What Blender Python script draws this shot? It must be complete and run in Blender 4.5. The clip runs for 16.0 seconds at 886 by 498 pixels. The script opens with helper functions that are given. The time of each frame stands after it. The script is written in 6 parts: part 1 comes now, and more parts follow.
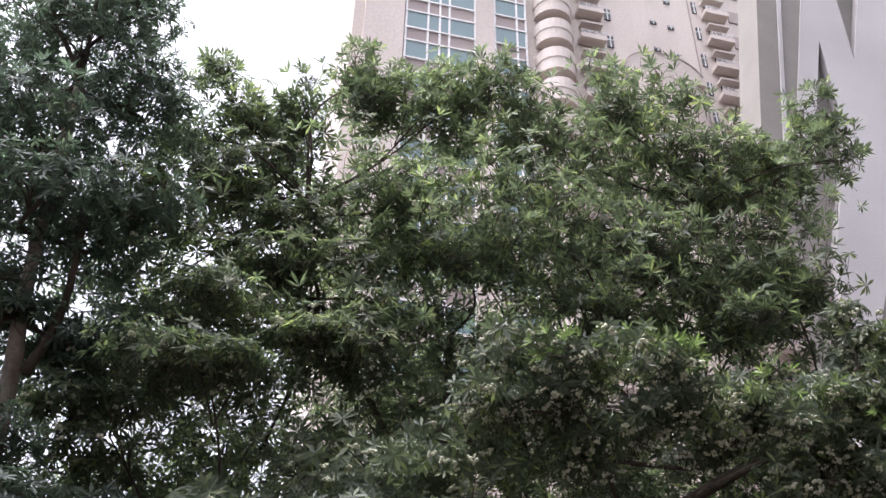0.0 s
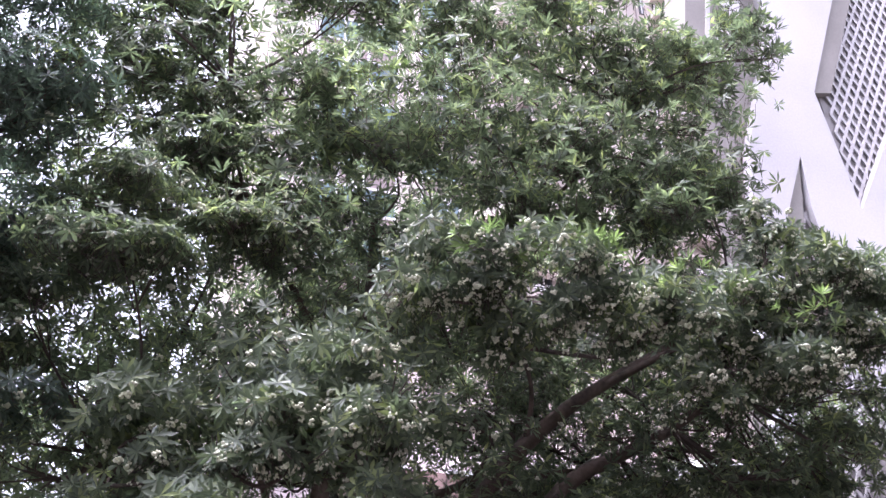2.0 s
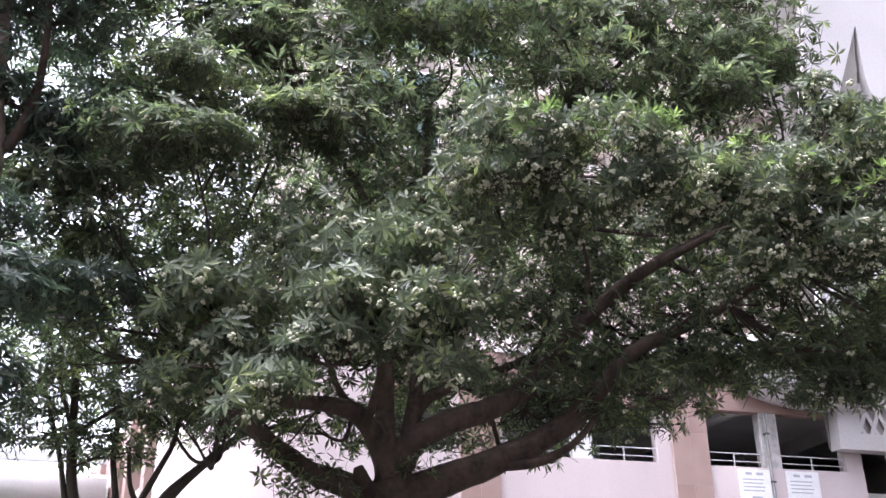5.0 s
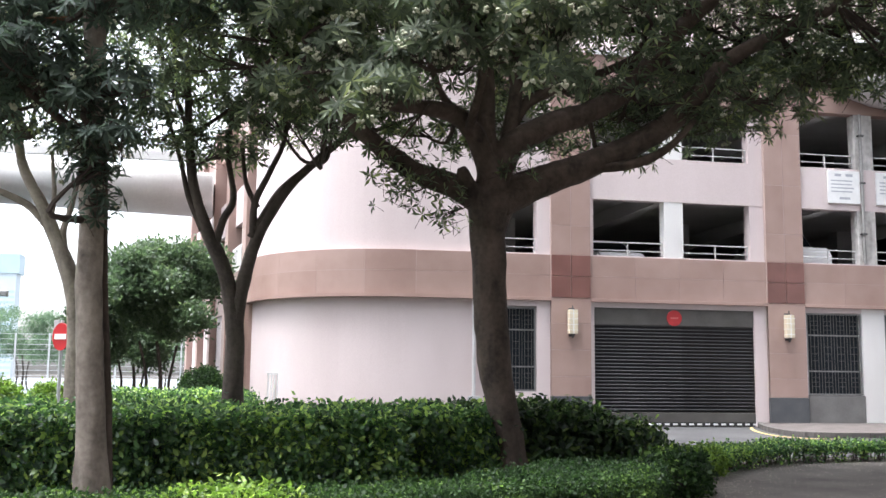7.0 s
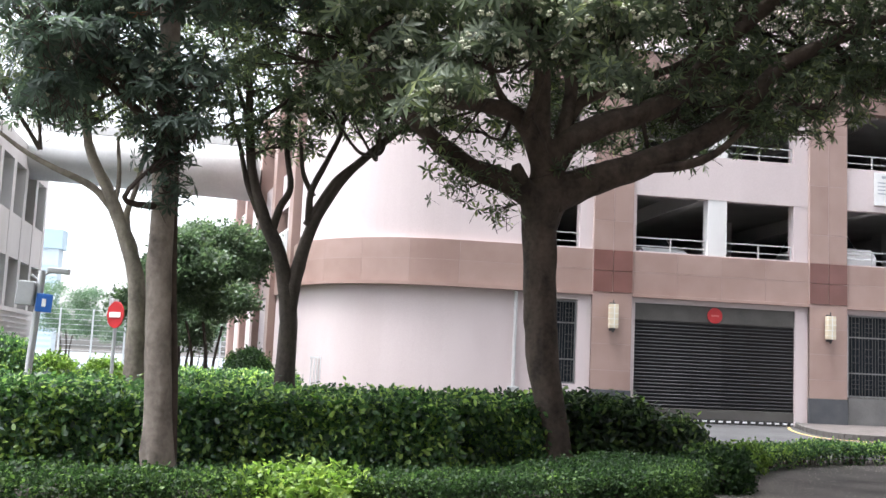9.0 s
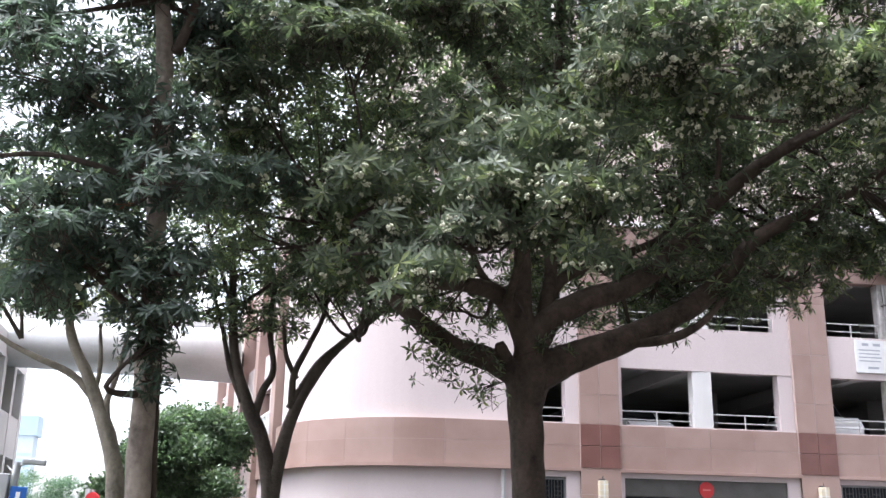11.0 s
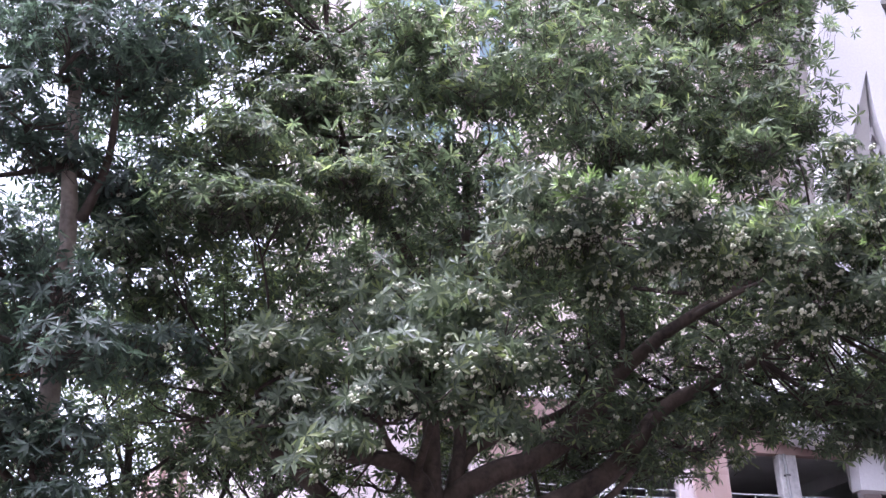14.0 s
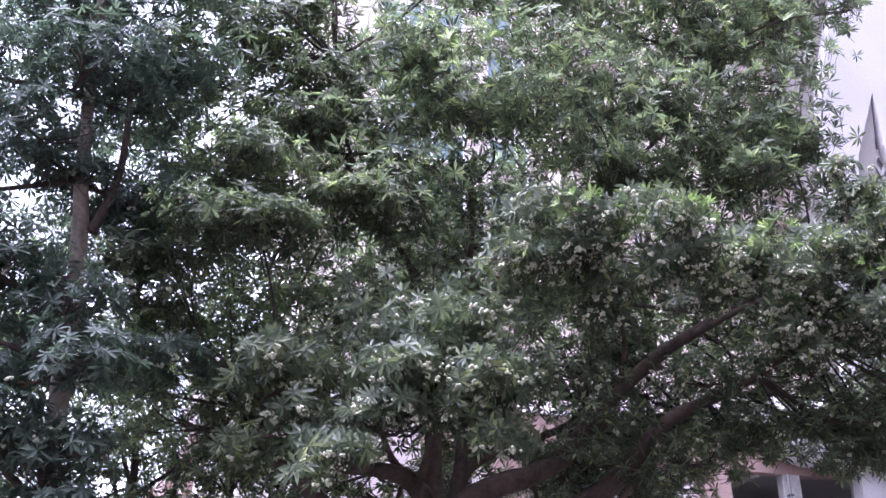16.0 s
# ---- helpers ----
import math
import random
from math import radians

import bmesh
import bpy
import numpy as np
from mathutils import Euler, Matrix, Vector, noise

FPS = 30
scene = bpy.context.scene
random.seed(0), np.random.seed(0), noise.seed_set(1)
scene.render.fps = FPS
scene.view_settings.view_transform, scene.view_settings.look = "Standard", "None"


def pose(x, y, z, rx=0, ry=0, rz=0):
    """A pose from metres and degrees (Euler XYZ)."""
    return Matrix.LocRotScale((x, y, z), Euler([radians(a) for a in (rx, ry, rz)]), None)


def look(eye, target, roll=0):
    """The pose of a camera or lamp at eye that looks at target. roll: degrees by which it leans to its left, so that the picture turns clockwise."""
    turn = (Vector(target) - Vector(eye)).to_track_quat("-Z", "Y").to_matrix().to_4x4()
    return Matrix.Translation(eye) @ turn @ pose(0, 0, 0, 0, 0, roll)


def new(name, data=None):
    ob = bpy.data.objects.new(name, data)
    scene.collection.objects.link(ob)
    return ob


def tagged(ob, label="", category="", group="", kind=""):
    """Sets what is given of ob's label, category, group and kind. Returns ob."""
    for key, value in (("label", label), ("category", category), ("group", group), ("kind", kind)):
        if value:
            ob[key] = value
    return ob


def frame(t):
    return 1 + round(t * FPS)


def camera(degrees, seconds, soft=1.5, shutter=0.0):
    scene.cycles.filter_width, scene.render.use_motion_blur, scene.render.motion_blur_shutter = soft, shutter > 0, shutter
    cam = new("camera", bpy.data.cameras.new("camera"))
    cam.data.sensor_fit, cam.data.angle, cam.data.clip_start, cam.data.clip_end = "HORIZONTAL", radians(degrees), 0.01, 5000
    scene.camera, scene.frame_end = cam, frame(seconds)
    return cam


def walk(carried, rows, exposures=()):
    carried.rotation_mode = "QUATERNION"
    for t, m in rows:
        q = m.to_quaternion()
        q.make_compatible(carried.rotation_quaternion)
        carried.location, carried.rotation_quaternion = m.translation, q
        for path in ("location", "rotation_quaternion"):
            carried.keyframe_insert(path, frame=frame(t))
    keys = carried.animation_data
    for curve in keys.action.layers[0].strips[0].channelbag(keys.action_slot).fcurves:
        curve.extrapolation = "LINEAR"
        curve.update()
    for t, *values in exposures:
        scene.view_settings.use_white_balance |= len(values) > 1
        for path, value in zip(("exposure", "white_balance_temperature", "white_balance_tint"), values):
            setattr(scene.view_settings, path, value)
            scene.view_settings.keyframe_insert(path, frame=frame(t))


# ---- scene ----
cam = camera(47.44, 16.0, 1.5)
PATH = [
    (0, (0.105, -0.911, 1.583), (1.888, 6.819, 7.671), 1.18),
    (0.5, (0.069, -0.933, 1.610), (2.382, 6.721, 7.615), -0.75),
    (1, (0.094, -0.951, 1.582), (2.655, 6.807, 7.349), -0.59),
    (1.5, (0.069, -0.972, 1.598), (2.738, 6.974, 7.051), -0.86),
    (2, (-0.023, -1.003, 1.657), (2.723, 7.137, 6.775), -0.62),
    (2.5, (-0.066, -1.003, 1.684), (2.787, 7.199, 6.644), -1.07),
    (3, (0.011, -0.964, 1.647), (2.832, 7.298, 6.524), -1.72),
    (3.5, (0.107, -0.911, 1.579), (2.849, 7.426, 6.372), -2.07),
    (3.7, (0.086, -0.924, 1.569), (2.802, 7.497, 6.228), -1.88),
    (5.8, (-0.593, -1.122, 1.599), (1.702, 8.127, 4.630), -0.46),
    (6, (-0.653, -1.140, 1.591), (1.564, 8.268, 4.153), -0.50),
    (6.5, (-0.688, -1.242, 1.575), (1.367, 8.399, 3.257), -0.01),
    (7, (-0.661, -1.384, 1.532), (1.248, 8.351, 2.793), 0.63),
    (7.5, (-0.710, -1.504, 1.509), (1.104, 8.288, 2.417), 1.29),
    (8, (-0.862, -1.618, 1.530), (0.870, 8.196, 2.361), 1.71),
    (8.2, (-0.896, -1.646, 1.539), (0.781, 8.178, 2.366), 1.82),
    (10.3, (-1.082, -1.825, 1.593), (0.404, 7.817, 3.788), 3.10),
    (10.5, (-1.049, -1.816, 1.597), (0.457, 7.787, 3.947), 2.64),
    (11, (-1.035, -1.787, 1.627), (0.597, 7.664, 4.457), 1.12),
    (11.5, (-1.048, -1.783, 1.629), (0.697, 7.503, 4.906), 0.43),
    (12, (-1.055, -1.749, 1.639), (0.798, 7.390, 5.251), 0.11),
    (12.5, (-1.063, -1.729, 1.667), (0.899, 7.337, 5.403), 0.03),
    (13, (-1.070, -1.707, 1.685), (0.987, 7.284, 5.549), 0.09),
    (13.5, (-1.069, -1.690, 1.688), (1.029, 7.142, 5.884), -0.01),
    (14, (-1.061, -1.720, 1.652), (1.334, 6.937, 6.047), -0.76),
    (14.5, (-1.013, -1.755, 1.622), (1.566, 6.799, 6.115), -1.03),
    (15, (-0.989, -1.808, 1.560), (1.575, 6.744, 6.064), -1.05),
    (15.5, (-1.017, -1.888, 1.516), (1.418, 6.708, 6.008), -0.67),
    (16, (-1.049, -1.946, 1.504), (1.249, 6.656, 6.057), 0.04),
]
EXPOSURES = [(0, 1.97, 6250, 20), (0.5, 2.2, 6250, 20), (1.2, 2.42, 6200, 20), (2.2, 2.98, 5720, 33), (3.7, 3.2, 5550, 38), (5.8, 2.58, 6250, 13), (8.2, 2.54, 6250, 11), (10.3, 2.52, 6150, 12), (12, 2.7, 5900, 18), (13, 2.78, 5650, 23), (14.5, 2.92, 5600, 34), (16, 2.88, 5500, 36)]
walk(cam, [(t, look(eye, target, roll)) for t, eye, target, roll in PATH], EXPOSURES)
from mathutils.geometry import tessellate_polygon


# ---- light ----
world = bpy.data.worlds.new("overcast_sky")
scene.world = world
world.use_nodes = True
wn, wl = world.node_tree.nodes, world.node_tree.links
wn.clear()
sky = wn.new("ShaderNodeTexSky")
sky.sky_type = "NISHITA"
sky.sun_disc = False
sky.sun_elevation = radians(75)
sky.sun_rotation = radians(-99)
sky.air_density, sky.dust_density, sky.ozone_density = 1.0, 4.0, 1.0
grey = wn.new("ShaderNodeHueSaturation")
grey.inputs["Saturation"].default_value = 0.22
bg = wn.new("ShaderNodeBackground")
bg.inputs["Strength"].default_value = 0.13
wo = wn.new("ShaderNodeOutputWorld")
wl.new(sky.outputs[0], grey.inputs["Color"])
wl.new(grey.outputs[0], bg.inputs["Color"])
wl.new(bg.outputs[0], wo.inputs["Surface"])

sun_data = bpy.data.lights.new("sun", "SUN")
sun_data.energy, sun_data.angle, sun_data.color = 1.25, radians(24), (1.0, 0.985, 0.97)
sun = new("sun", sun_data)
sun.matrix_world = look((-15, -1, 57), (0, 0, 0))


# ---- materials ----
def shader(name, rough=0.6, metal=0.0, spec=0.5):
    m = bpy.data.materials.new(name)
    m.use_nodes = True
    b = m.node_tree.nodes["Principled BSDF"]
    b.inputs["Roughness"].default_value = rough
    b.inputs["Metallic"].default_value = metal
    b.inputs["Specular IOR Level"].default_value = spec
    return m, m.node_tree.nodes, m.node_tree.links, b


def surface(name, low, high, rough=0.6, scale=3.0, fine=40.0, bump=0.15, metal=0.0, spec=0.5, piece=0.0, streak=1.0):
    """Two-scale stained surface: broad patches between two colours, fine grain in relief."""
    m, n, l, b = shader(name, rough, metal, spec)
    tc = n.new("ShaderNodeTexCoord")
    mp = n.new("ShaderNodeMapping")
    mp.inputs["Scale"].default_value = (1, 1, streak)
    l.new(tc.outputs["Object"], mp.inputs[0])
    big = n.new("ShaderNodeTexNoise")
    big.inputs["Scale"].default_value, big.inputs["Detail"].default_value = scale, 6
    l.new(mp.outputs[0], big.inputs["Vector"])
    small = n.new("ShaderNodeTexNoise")
    small.inputs["Scale"].default_value, small.inputs["Detail"].default_value = fine, 4
    l.new(tc.outputs["Object"], small.inputs["Vector"])
    both = n.new("ShaderNodeMath")
    both.operation = "MULTIPLY_ADD"
    l.new(small.outputs["Fac"], both.inputs[0])
    both.inputs[1].default_value = 0.45
    l.new(big.outputs["Fac"], both.inputs[2])
    fac = both.outputs[0]
    if piece:
        inf = n.new("ShaderNodeObjectInfo")
        add = n.new("ShaderNodeMath")
        add.operation = "MULTIPLY_ADD"
        l.new(inf.outputs["Random"], add.inputs[0])
        add.inputs[1].default_value = piece
        l.new(fac, add.inputs[2])
        fac = add.outputs[0]
    rng = n.new("ShaderNodeMapRange")
    rng.inputs["From Min"].default_value, rng.inputs["From Max"].default_value = 0.45, 0.98 + piece
    l.new(fac, rng.inputs["Value"])
    mix = n.new("ShaderNodeMix")
    mix.data_type = "RGBA"
    mix.inputs[6].default_value, mix.inputs[7].default_value = (*low, 1), (*high, 1)
    l.new(rng.outputs[0], mix.inputs[0])
    l.new(mix.outputs[2], b.inputs["Base Color"])
    if bump:
        bp = n.new("ShaderNodeBump")
        bp.inputs["Strength"].default_value, bp.inputs["Distance"].default_value = bump, 0.02
        l.new(small.outputs["Fac"], bp.inputs["Height"])
        l.new(bp.outputs[0], b.inputs["Normal"])
    return m


def foliage(name, dark, mid, young, gloss=0.38, shine=0.5, mixed=0.62):
    """Leaves: each leaf has its own shade, some light passes through."""
    m, n, l, b = shader(name, gloss, 0, shine)
    geo = n.new("ShaderNodeNewGeometry")
    ramp = n.new("ShaderNodeValToRGB")
    e = ramp.color_ramp.elements
    e[0].position, e[0].color = 0.0, (*dark, 1)
    e[1].position, e[1].color = 1.0, (*young, 1)
    k = ramp.color_ramp.elements.new(0.72)
    k.color = (*mid, 1)
    tc = n.new("ShaderNodeTexCoord")
    nz = n.new("ShaderNodeTexNoise")
    nz.inputs["Scale"].default_value = 0.9
    l.new(tc.outputs["Object"], nz.inputs["Vector"])
    s = n.new("ShaderNodeMath")
    s.operation = "MULTIPLY_ADD"
    l.new(nz.outputs["Fac"], s.inputs[0])
    s.inputs[1].default_value = 0.9
    sub = n.new("ShaderNodeMath")
    sub.operation = "MULTIPLY_ADD"
    l.new(geo.outputs["Random Per Island"], sub.inputs[0])
    sub.inputs[1].default_value, sub.inputs[2].default_value = mixed, 0.03 - mixed / 2
    l.new(sub.outputs[0], s.inputs[2])
    l.new(s.outputs[0], ramp.inputs[0])
    l.new(ramp.outputs[0], b.inputs["Base Color"])
    tr = n.new("ShaderNodeBsdfTranslucent")
    bright = n.new("ShaderNodeMix")
    bright.data_type = "RGBA"
    bright.blend_type = "MULTIPLY"
    bright.inputs[0].default_value = 1.0
    l.new(ramp.outputs[0], bright.inputs[6])
    bright.inputs[7].default_value = (1.6, 1.75, 1.25, 1)
    l.new(bright.outputs[2], tr.inputs["Color"])
    ms = n.new("ShaderNodeMixShader")
    ms.inputs[0].default_value = 0.46
    l.new(b.outputs[0], ms.inputs[1])
    l.new(tr.outputs[0], ms.inputs[2])
    l.new(ms.outputs[0], n["Material Output"].inputs["Surface"])
    return m


M_PINK = surface("pink_granite", (0.262, 0.168, 0.142), (0.385, 0.272, 0.238), 0.55, 0.9, 60, 0.04, piece=0.25)
M_RED = surface("red_granite", (0.125, 0.054, 0.044), (0.21, 0.095, 0.08), 0.45, 1.5, 60, 0.04, piece=0.2)
M_WALL = surface("blush_wall_paint", (0.51, 0.432, 0.428), (0.65, 0.566, 0.562), 0.8, 0.35, 30, 0.06, streak=0.35)
M_WHITE = surface("white_wall_paint", (0.58, 0.565, 0.555), (0.76, 0.75, 0.74), 0.75, 0.5, 30, 0.06, streak=0.3)
M_PLINTH = surface("dark_grey_granite", (0.042, 0.045, 0.052), (0.095, 0.098, 0.106), 0.5, 1.5, 80, 0.05)
M_CONC = surface("garage_concrete", (0.42, 0.41, 0.40), (0.60, 0.59, 0.57), 0.85, 0.6, 20, 0.15)
M_STEEL = surface("painted_steel_rail", (0.45, 0.45, 0.45), (0.6, 0.6, 0.6), 0.4, 3, 50, 0.03, metal=0.3)
M_SLAT = surface("dark_shutter_steel", (0.008, 0.008, 0.0095), (0.022, 0.022, 0.025), 0.45, 2, 30, 0.04, metal=0.1)
M_BOX = surface("grey_shutter_box", (0.055, 0.05, 0.045), (0.10, 0.094, 0.087), 0.6, 1.2, 30, 0.04)
M_GRILLE = surface("dark_iron", (0.05, 0.049, 0.049), (0.095, 0.092, 0.092), 0.5, 4, 50, 0.05, metal=0.2)
M_DARKGLASS, _n, _l, _b = shader("dark_window_glass", 0.12, 0, 0.12)
_b.inputs["Base Color"].default_value = (0.02, 0.024, 0.03, 1)
M_TEAL, _n, _l, _b = shader("teal_curtain_glass", 0.15, 0, 0.6)
_b.inputs["Base Color"].default_value = (0.16, 0.24, 0.25, 1)
M_RAILWHITE = surface("white_window_frame", (0.6, 0.59, 0.58), (0.78, 0.77, 0.76), 0.5, 3, 40, 0.03)
M_TOWER = surface("tower_tile_wall", (0.40, 0.345, 0.31), (0.65, 0.578, 0.525), 0.7, 0.16, 5, 0.05, streak=0.35)
M_TOWERBROWN = surface("tower_spandrel", (0.30, 0.25, 0.235), (0.38, 0.32, 0.30), 0.7, 0.3, 8, 0.05)
M_DIAGRID = surface("white_concrete_frame", (0.38, 0.362, 0.355), (0.51, 0.492, 0.485), 0.75, 0.15, 10, 0.05)
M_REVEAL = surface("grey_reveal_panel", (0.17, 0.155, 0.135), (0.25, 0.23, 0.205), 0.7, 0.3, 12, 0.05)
M_BARKPALE = surface("pale_grey_bark", (0.12, 0.10, 0.082), (0.40, 0.34, 0.285), 0.9, 3.5, 14, 1.0, streak=0.5)
M_BARK = surface("grey_brown_bark", (0.026, 0.019, 0.0147), (0.132, 0.098, 0.077), 0.9, 3.5, 14, 1.0, streak=0.5)
M_BARKDARK = surface("dark_bark", (0.034, 0.026, 0.022), (0.115, 0.09, 0.075), 0.9, 3, 16, 0.9, streak=0.4)
M_LEAF = foliage("whorled_leaf", (0.054, 0.071, 0.052), (0.136, 0.168, 0.108), (0.295, 0.342, 0.148), 0.45, 0.30, 0.78)
M_LEAFB = foliage("blue_green_leaf", (0.046, 0.064, 0.058), (0.105, 0.142, 0.12), (0.21, 0.27, 0.18), 0.5, 0.35)
M_HEDGE = foliage("hedge_leaf", (0.026, 0.058, 0.032), (0.105, 0.205, 0.070), (0.40, 0.54, 0.14), 0.28, 0.6, 1.05)
M_HEDGELIGHT = foliage("young_hedge_leaf", (0.06, 0.10, 0.02), (0.15, 0.25, 0.045), (0.27, 0.36, 0.08), 0.4, 0.4, 1.0)
M_FICUS = foliage("ficus_leaf", (0.04, 0.065, 0.045), (0.098, 0.145, 0.085), (0.21, 0.27, 0.13), 0.4)
M_FLOWER = surface("cream_blossom", (0.40, 0.43, 0.29), (0.66, 0.66, 0.51), 0.8, 8, 60, 0.1)
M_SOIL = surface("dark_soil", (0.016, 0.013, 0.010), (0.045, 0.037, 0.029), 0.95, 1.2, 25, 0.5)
M_PLAZA = surface("pebble_paving", (0.032, 0.028, 0.025), (0.115, 0.102, 0.093), 0.85, 0.9, 26, 0.35)
M_ASPHALT = surface("asphalt", (0.022, 0.022, 0.024), (0.07, 0.069, 0.07), 0.9, 0.5, 40, 0.2)
M_KERB = surface("kerb_stone", (0.05, 0.045, 0.042), (0.125, 0.115, 0.108), 0.8, 2, 40, 0.15, piece=0.2)
M_YELLOW = surface("worn_yellow_line", (0.42, 0.30, 0.10), (0.62, 0.47, 0.18), 0.8, 4, 40, 0.05)
M_REDSIGN = surface("red_sign_paint", (0.36, 0.018, 0.022), (0.47, 0.028, 0.032), 0.4, 4, 40, 0.0)
M_SIGNWHITE = surface("sign_white", (0.7, 0.7, 0.7), (0.82, 0.82, 0.82), 0.5, 4, 40, 0.0)
M_BLUE = surface("blue_sign_paint", (0.02, 0.10, 0.38), (0.03, 0.14, 0.48), 0.4, 4, 40, 0.0)
M_INK = surface("grey_print", (0.34, 0.36, 0.40), (0.44, 0.46, 0.50), 0.6, 4, 40, 0.0)
M_LAMP = surface("frosted_lamp_glass", (0.58, 0.50, 0.36), (0.74, 0.66, 0.50), 0.4, 5, 60, 0.02)
M_POLE = surface("galvanised_pole", (0.40, 0.41, 0.42), (0.52, 0.53, 0.54), 0.45, 3, 40, 0.03, metal=0.4)
M_CARWHITE = surface("white_car_paint", (0.68, 0.68, 0.68), (0.78, 0.78, 0.78), 0.25, 2, 40, 0.0)
M_RUBBER = surface("black_rubber", (0.015, 0.015, 0.015), (0.03, 0.03, 0.03), 0.8, 5, 60, 0.05)
M_BRIDGE = surface("grey_bridge_shell", (0.56, 0.56, 0.55), (0.72, 0.72, 0.71), 0.5, 0.5, 10, 0.03, streak=0.3)
M_LIMB = surface("dark_brown_bark", (0.028, 0.0205, 0.0167), (0.10, 0.073, 0.059), 0.9, 3.5, 34, 0.8, streak=0.5)
M_PINKJOINT = surface("pale_pink_mortar", (0.36, 0.27, 0.245), (0.46, 0.36, 0.335), 0.85, 2, 50, 0.05)
M_STAINED = surface("weathered_white_post", (0.16, 0.148, 0.135), (0.72, 0.70, 0.68), 0.8, 2.2, 5, 0.03, streak=0.2)
M_OLDPIPE = surface("grimy_grey_pipe", (0.13, 0.125, 0.12), (0.40, 0.39, 0.38), 0.7, 2.5, 20, 0.05, streak=0.3)
M_PAVER = surface("pinkish_paver", (0.05, 0.042, 0.039), (0.115, 0.098, 0.092), 0.85, 3.0, 30, 0.1)
# darker copy of the shutter steel, for the side with less reflected light
M_SLATDARK = surface("dimmed_shutter_steel", (0.008, 0.008, 0.009), (0.02, 0.02, 0.022), 0.5, 2, 30, 0.04)
# paler lip colours stand in for light caught on the slat edges
M_LIP = surface("lit_slat_edge", (0.04, 0.04, 0.043), (0.085, 0.085, 0.088), 0.4, 1.2, 20, 0.02, metal=0.3)
M_LIPDIM = surface("dim_slat_edge", (0.02, 0.02, 0.022), (0.045, 0.045, 0.048), 0.45, 1.2, 20, 0.02, metal=0.2)
M_PETAL = surface("fallen_petal", (0.36, 0.33, 0.28), (0.6, 0.56, 0.48), 0.8, 9, 60, 0.0)
M_FRAME = surface("grey_iron_frame", (0.13, 0.13, 0.13), (0.22, 0.22, 0.22), 0.5, 4, 50, 0.05, metal=0.2)
M_PALERED = surface("worn_red_print", (0.5, 0.14, 0.12), (0.62, 0.22, 0.2), 0.5, 4, 40, 0.0)
# dark tone for the added walls, so that they bounce little light
M_BLOCKER = surface("dark_blocking_wall", (0.08, 0.075, 0.07), (0.15, 0.14, 0.135), 0.85, 0.1, 4, 0.05, streak=0.3)
M_LEAFNEW = foliage("new_leaf", (0.07, 0.10, 0.045), (0.13, 0.18, 0.07), (0.23, 0.29, 0.10), 0.42, 0.45)
# fine leaf, dark by itself and deepened further for shade under the tree
M_HEDGELOW = foliage("fine_dark_shaded_leaf", (0.009, 0.02, 0.010), (0.034, 0.066, 0.023), (0.12, 0.19, 0.05), 0.5, 0.22, 0.8)
# darker hedge leaf: the big tree's shade is put into its colour
M_HEDGESHADED = foliage("shaded_hedge_leaf", (0.010, 0.022, 0.012), (0.04, 0.072, 0.026), (0.17, 0.24, 0.07), 0.34, 0.4, 0.9)
M_TOWERGLASS, _n, _l, _b = shader("grey_window_glass", 0.15, 0, 0.5)
_b.inputs["Base Color"].default_value = (0.06, 0.063, 0.066, 1)
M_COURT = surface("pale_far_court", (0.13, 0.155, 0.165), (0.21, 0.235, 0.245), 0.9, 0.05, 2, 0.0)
# leaf of the far trees, paled to carry the haze of distance
M_HAZE = foliage("haze_tinted_leaf", (0.07, 0.11, 0.085), (0.13, 0.185, 0.135), (0.21, 0.27, 0.17), 0.6, 0.2)
M_BASEWALL = surface("grey_base_wall", (0.11, 0.107, 0.103), (0.18, 0.175, 0.17), 0.8, 1.2, 30, 0.06)
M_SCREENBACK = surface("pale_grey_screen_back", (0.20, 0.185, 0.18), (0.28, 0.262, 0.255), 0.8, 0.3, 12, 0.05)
# pale bluish city tones with the distance haze mixed in
M_FAR = surface("haze_tinted_city_wall", (0.40, 0.45, 0.48), (0.50, 0.55, 0.58), 0.8, 0.02, 0.4, 0.0)
M_FARGLASS = surface("haze_tinted_city_glass", (0.30, 0.39, 0.44), (0.38, 0.47, 0.52), 0.5, 0.02, 0.4, 0.0)
M_DRY = surface("dry_leaf", (0.16, 0.06, 0.03), (0.30, 0.14, 0.07), 0.8, 6, 50, 0.1)


# ---- building helpers ----
def thing(name, label, category, at=(0, 0, 0), group="", kind=""):
    ob = new(name)
    ob.location = at
    ob.empty_display_size = 0.2
    return tagged(ob, label, category, group, kind)


def mesh_object(name, me, material, parent=None, label=""):
    me.materials.append(material)
    ob = new(name, me)
    if parent is not None:
        ob.parent = parent
    return tagged(ob, label)


def part(name, bm, material, parent=None, label="", smooth=False):
    me = bpy.data.meshes.new(name)
    bm.normal_update()
    bm.to_mesh(me)
    bm.free()
    if smooth:
        me.shade_smooth()
    return mesh_object(name, me, material, parent, label)


def box(x0, x1, y0, y1, z0, z1, bevel=0.0, bm=None):
    bm = bm or bmesh.new()
    m = Matrix.LocRotScale(((x0 + x1) / 2, (y0 + y1) / 2, (z0 + z1) / 2), None, (x1 - x0, y1 - y0, z1 - z0))
    made = bmesh.ops.create_cube(bm, size=1, matrix=m)
    if bevel:
        edges = list({e for v in made["verts"] for e in v.link_edges})
        bmesh.ops.bevel(bm, geom=edges, offset=bevel, segments=2, affect="EDGES", profile=0.6)
    return bm


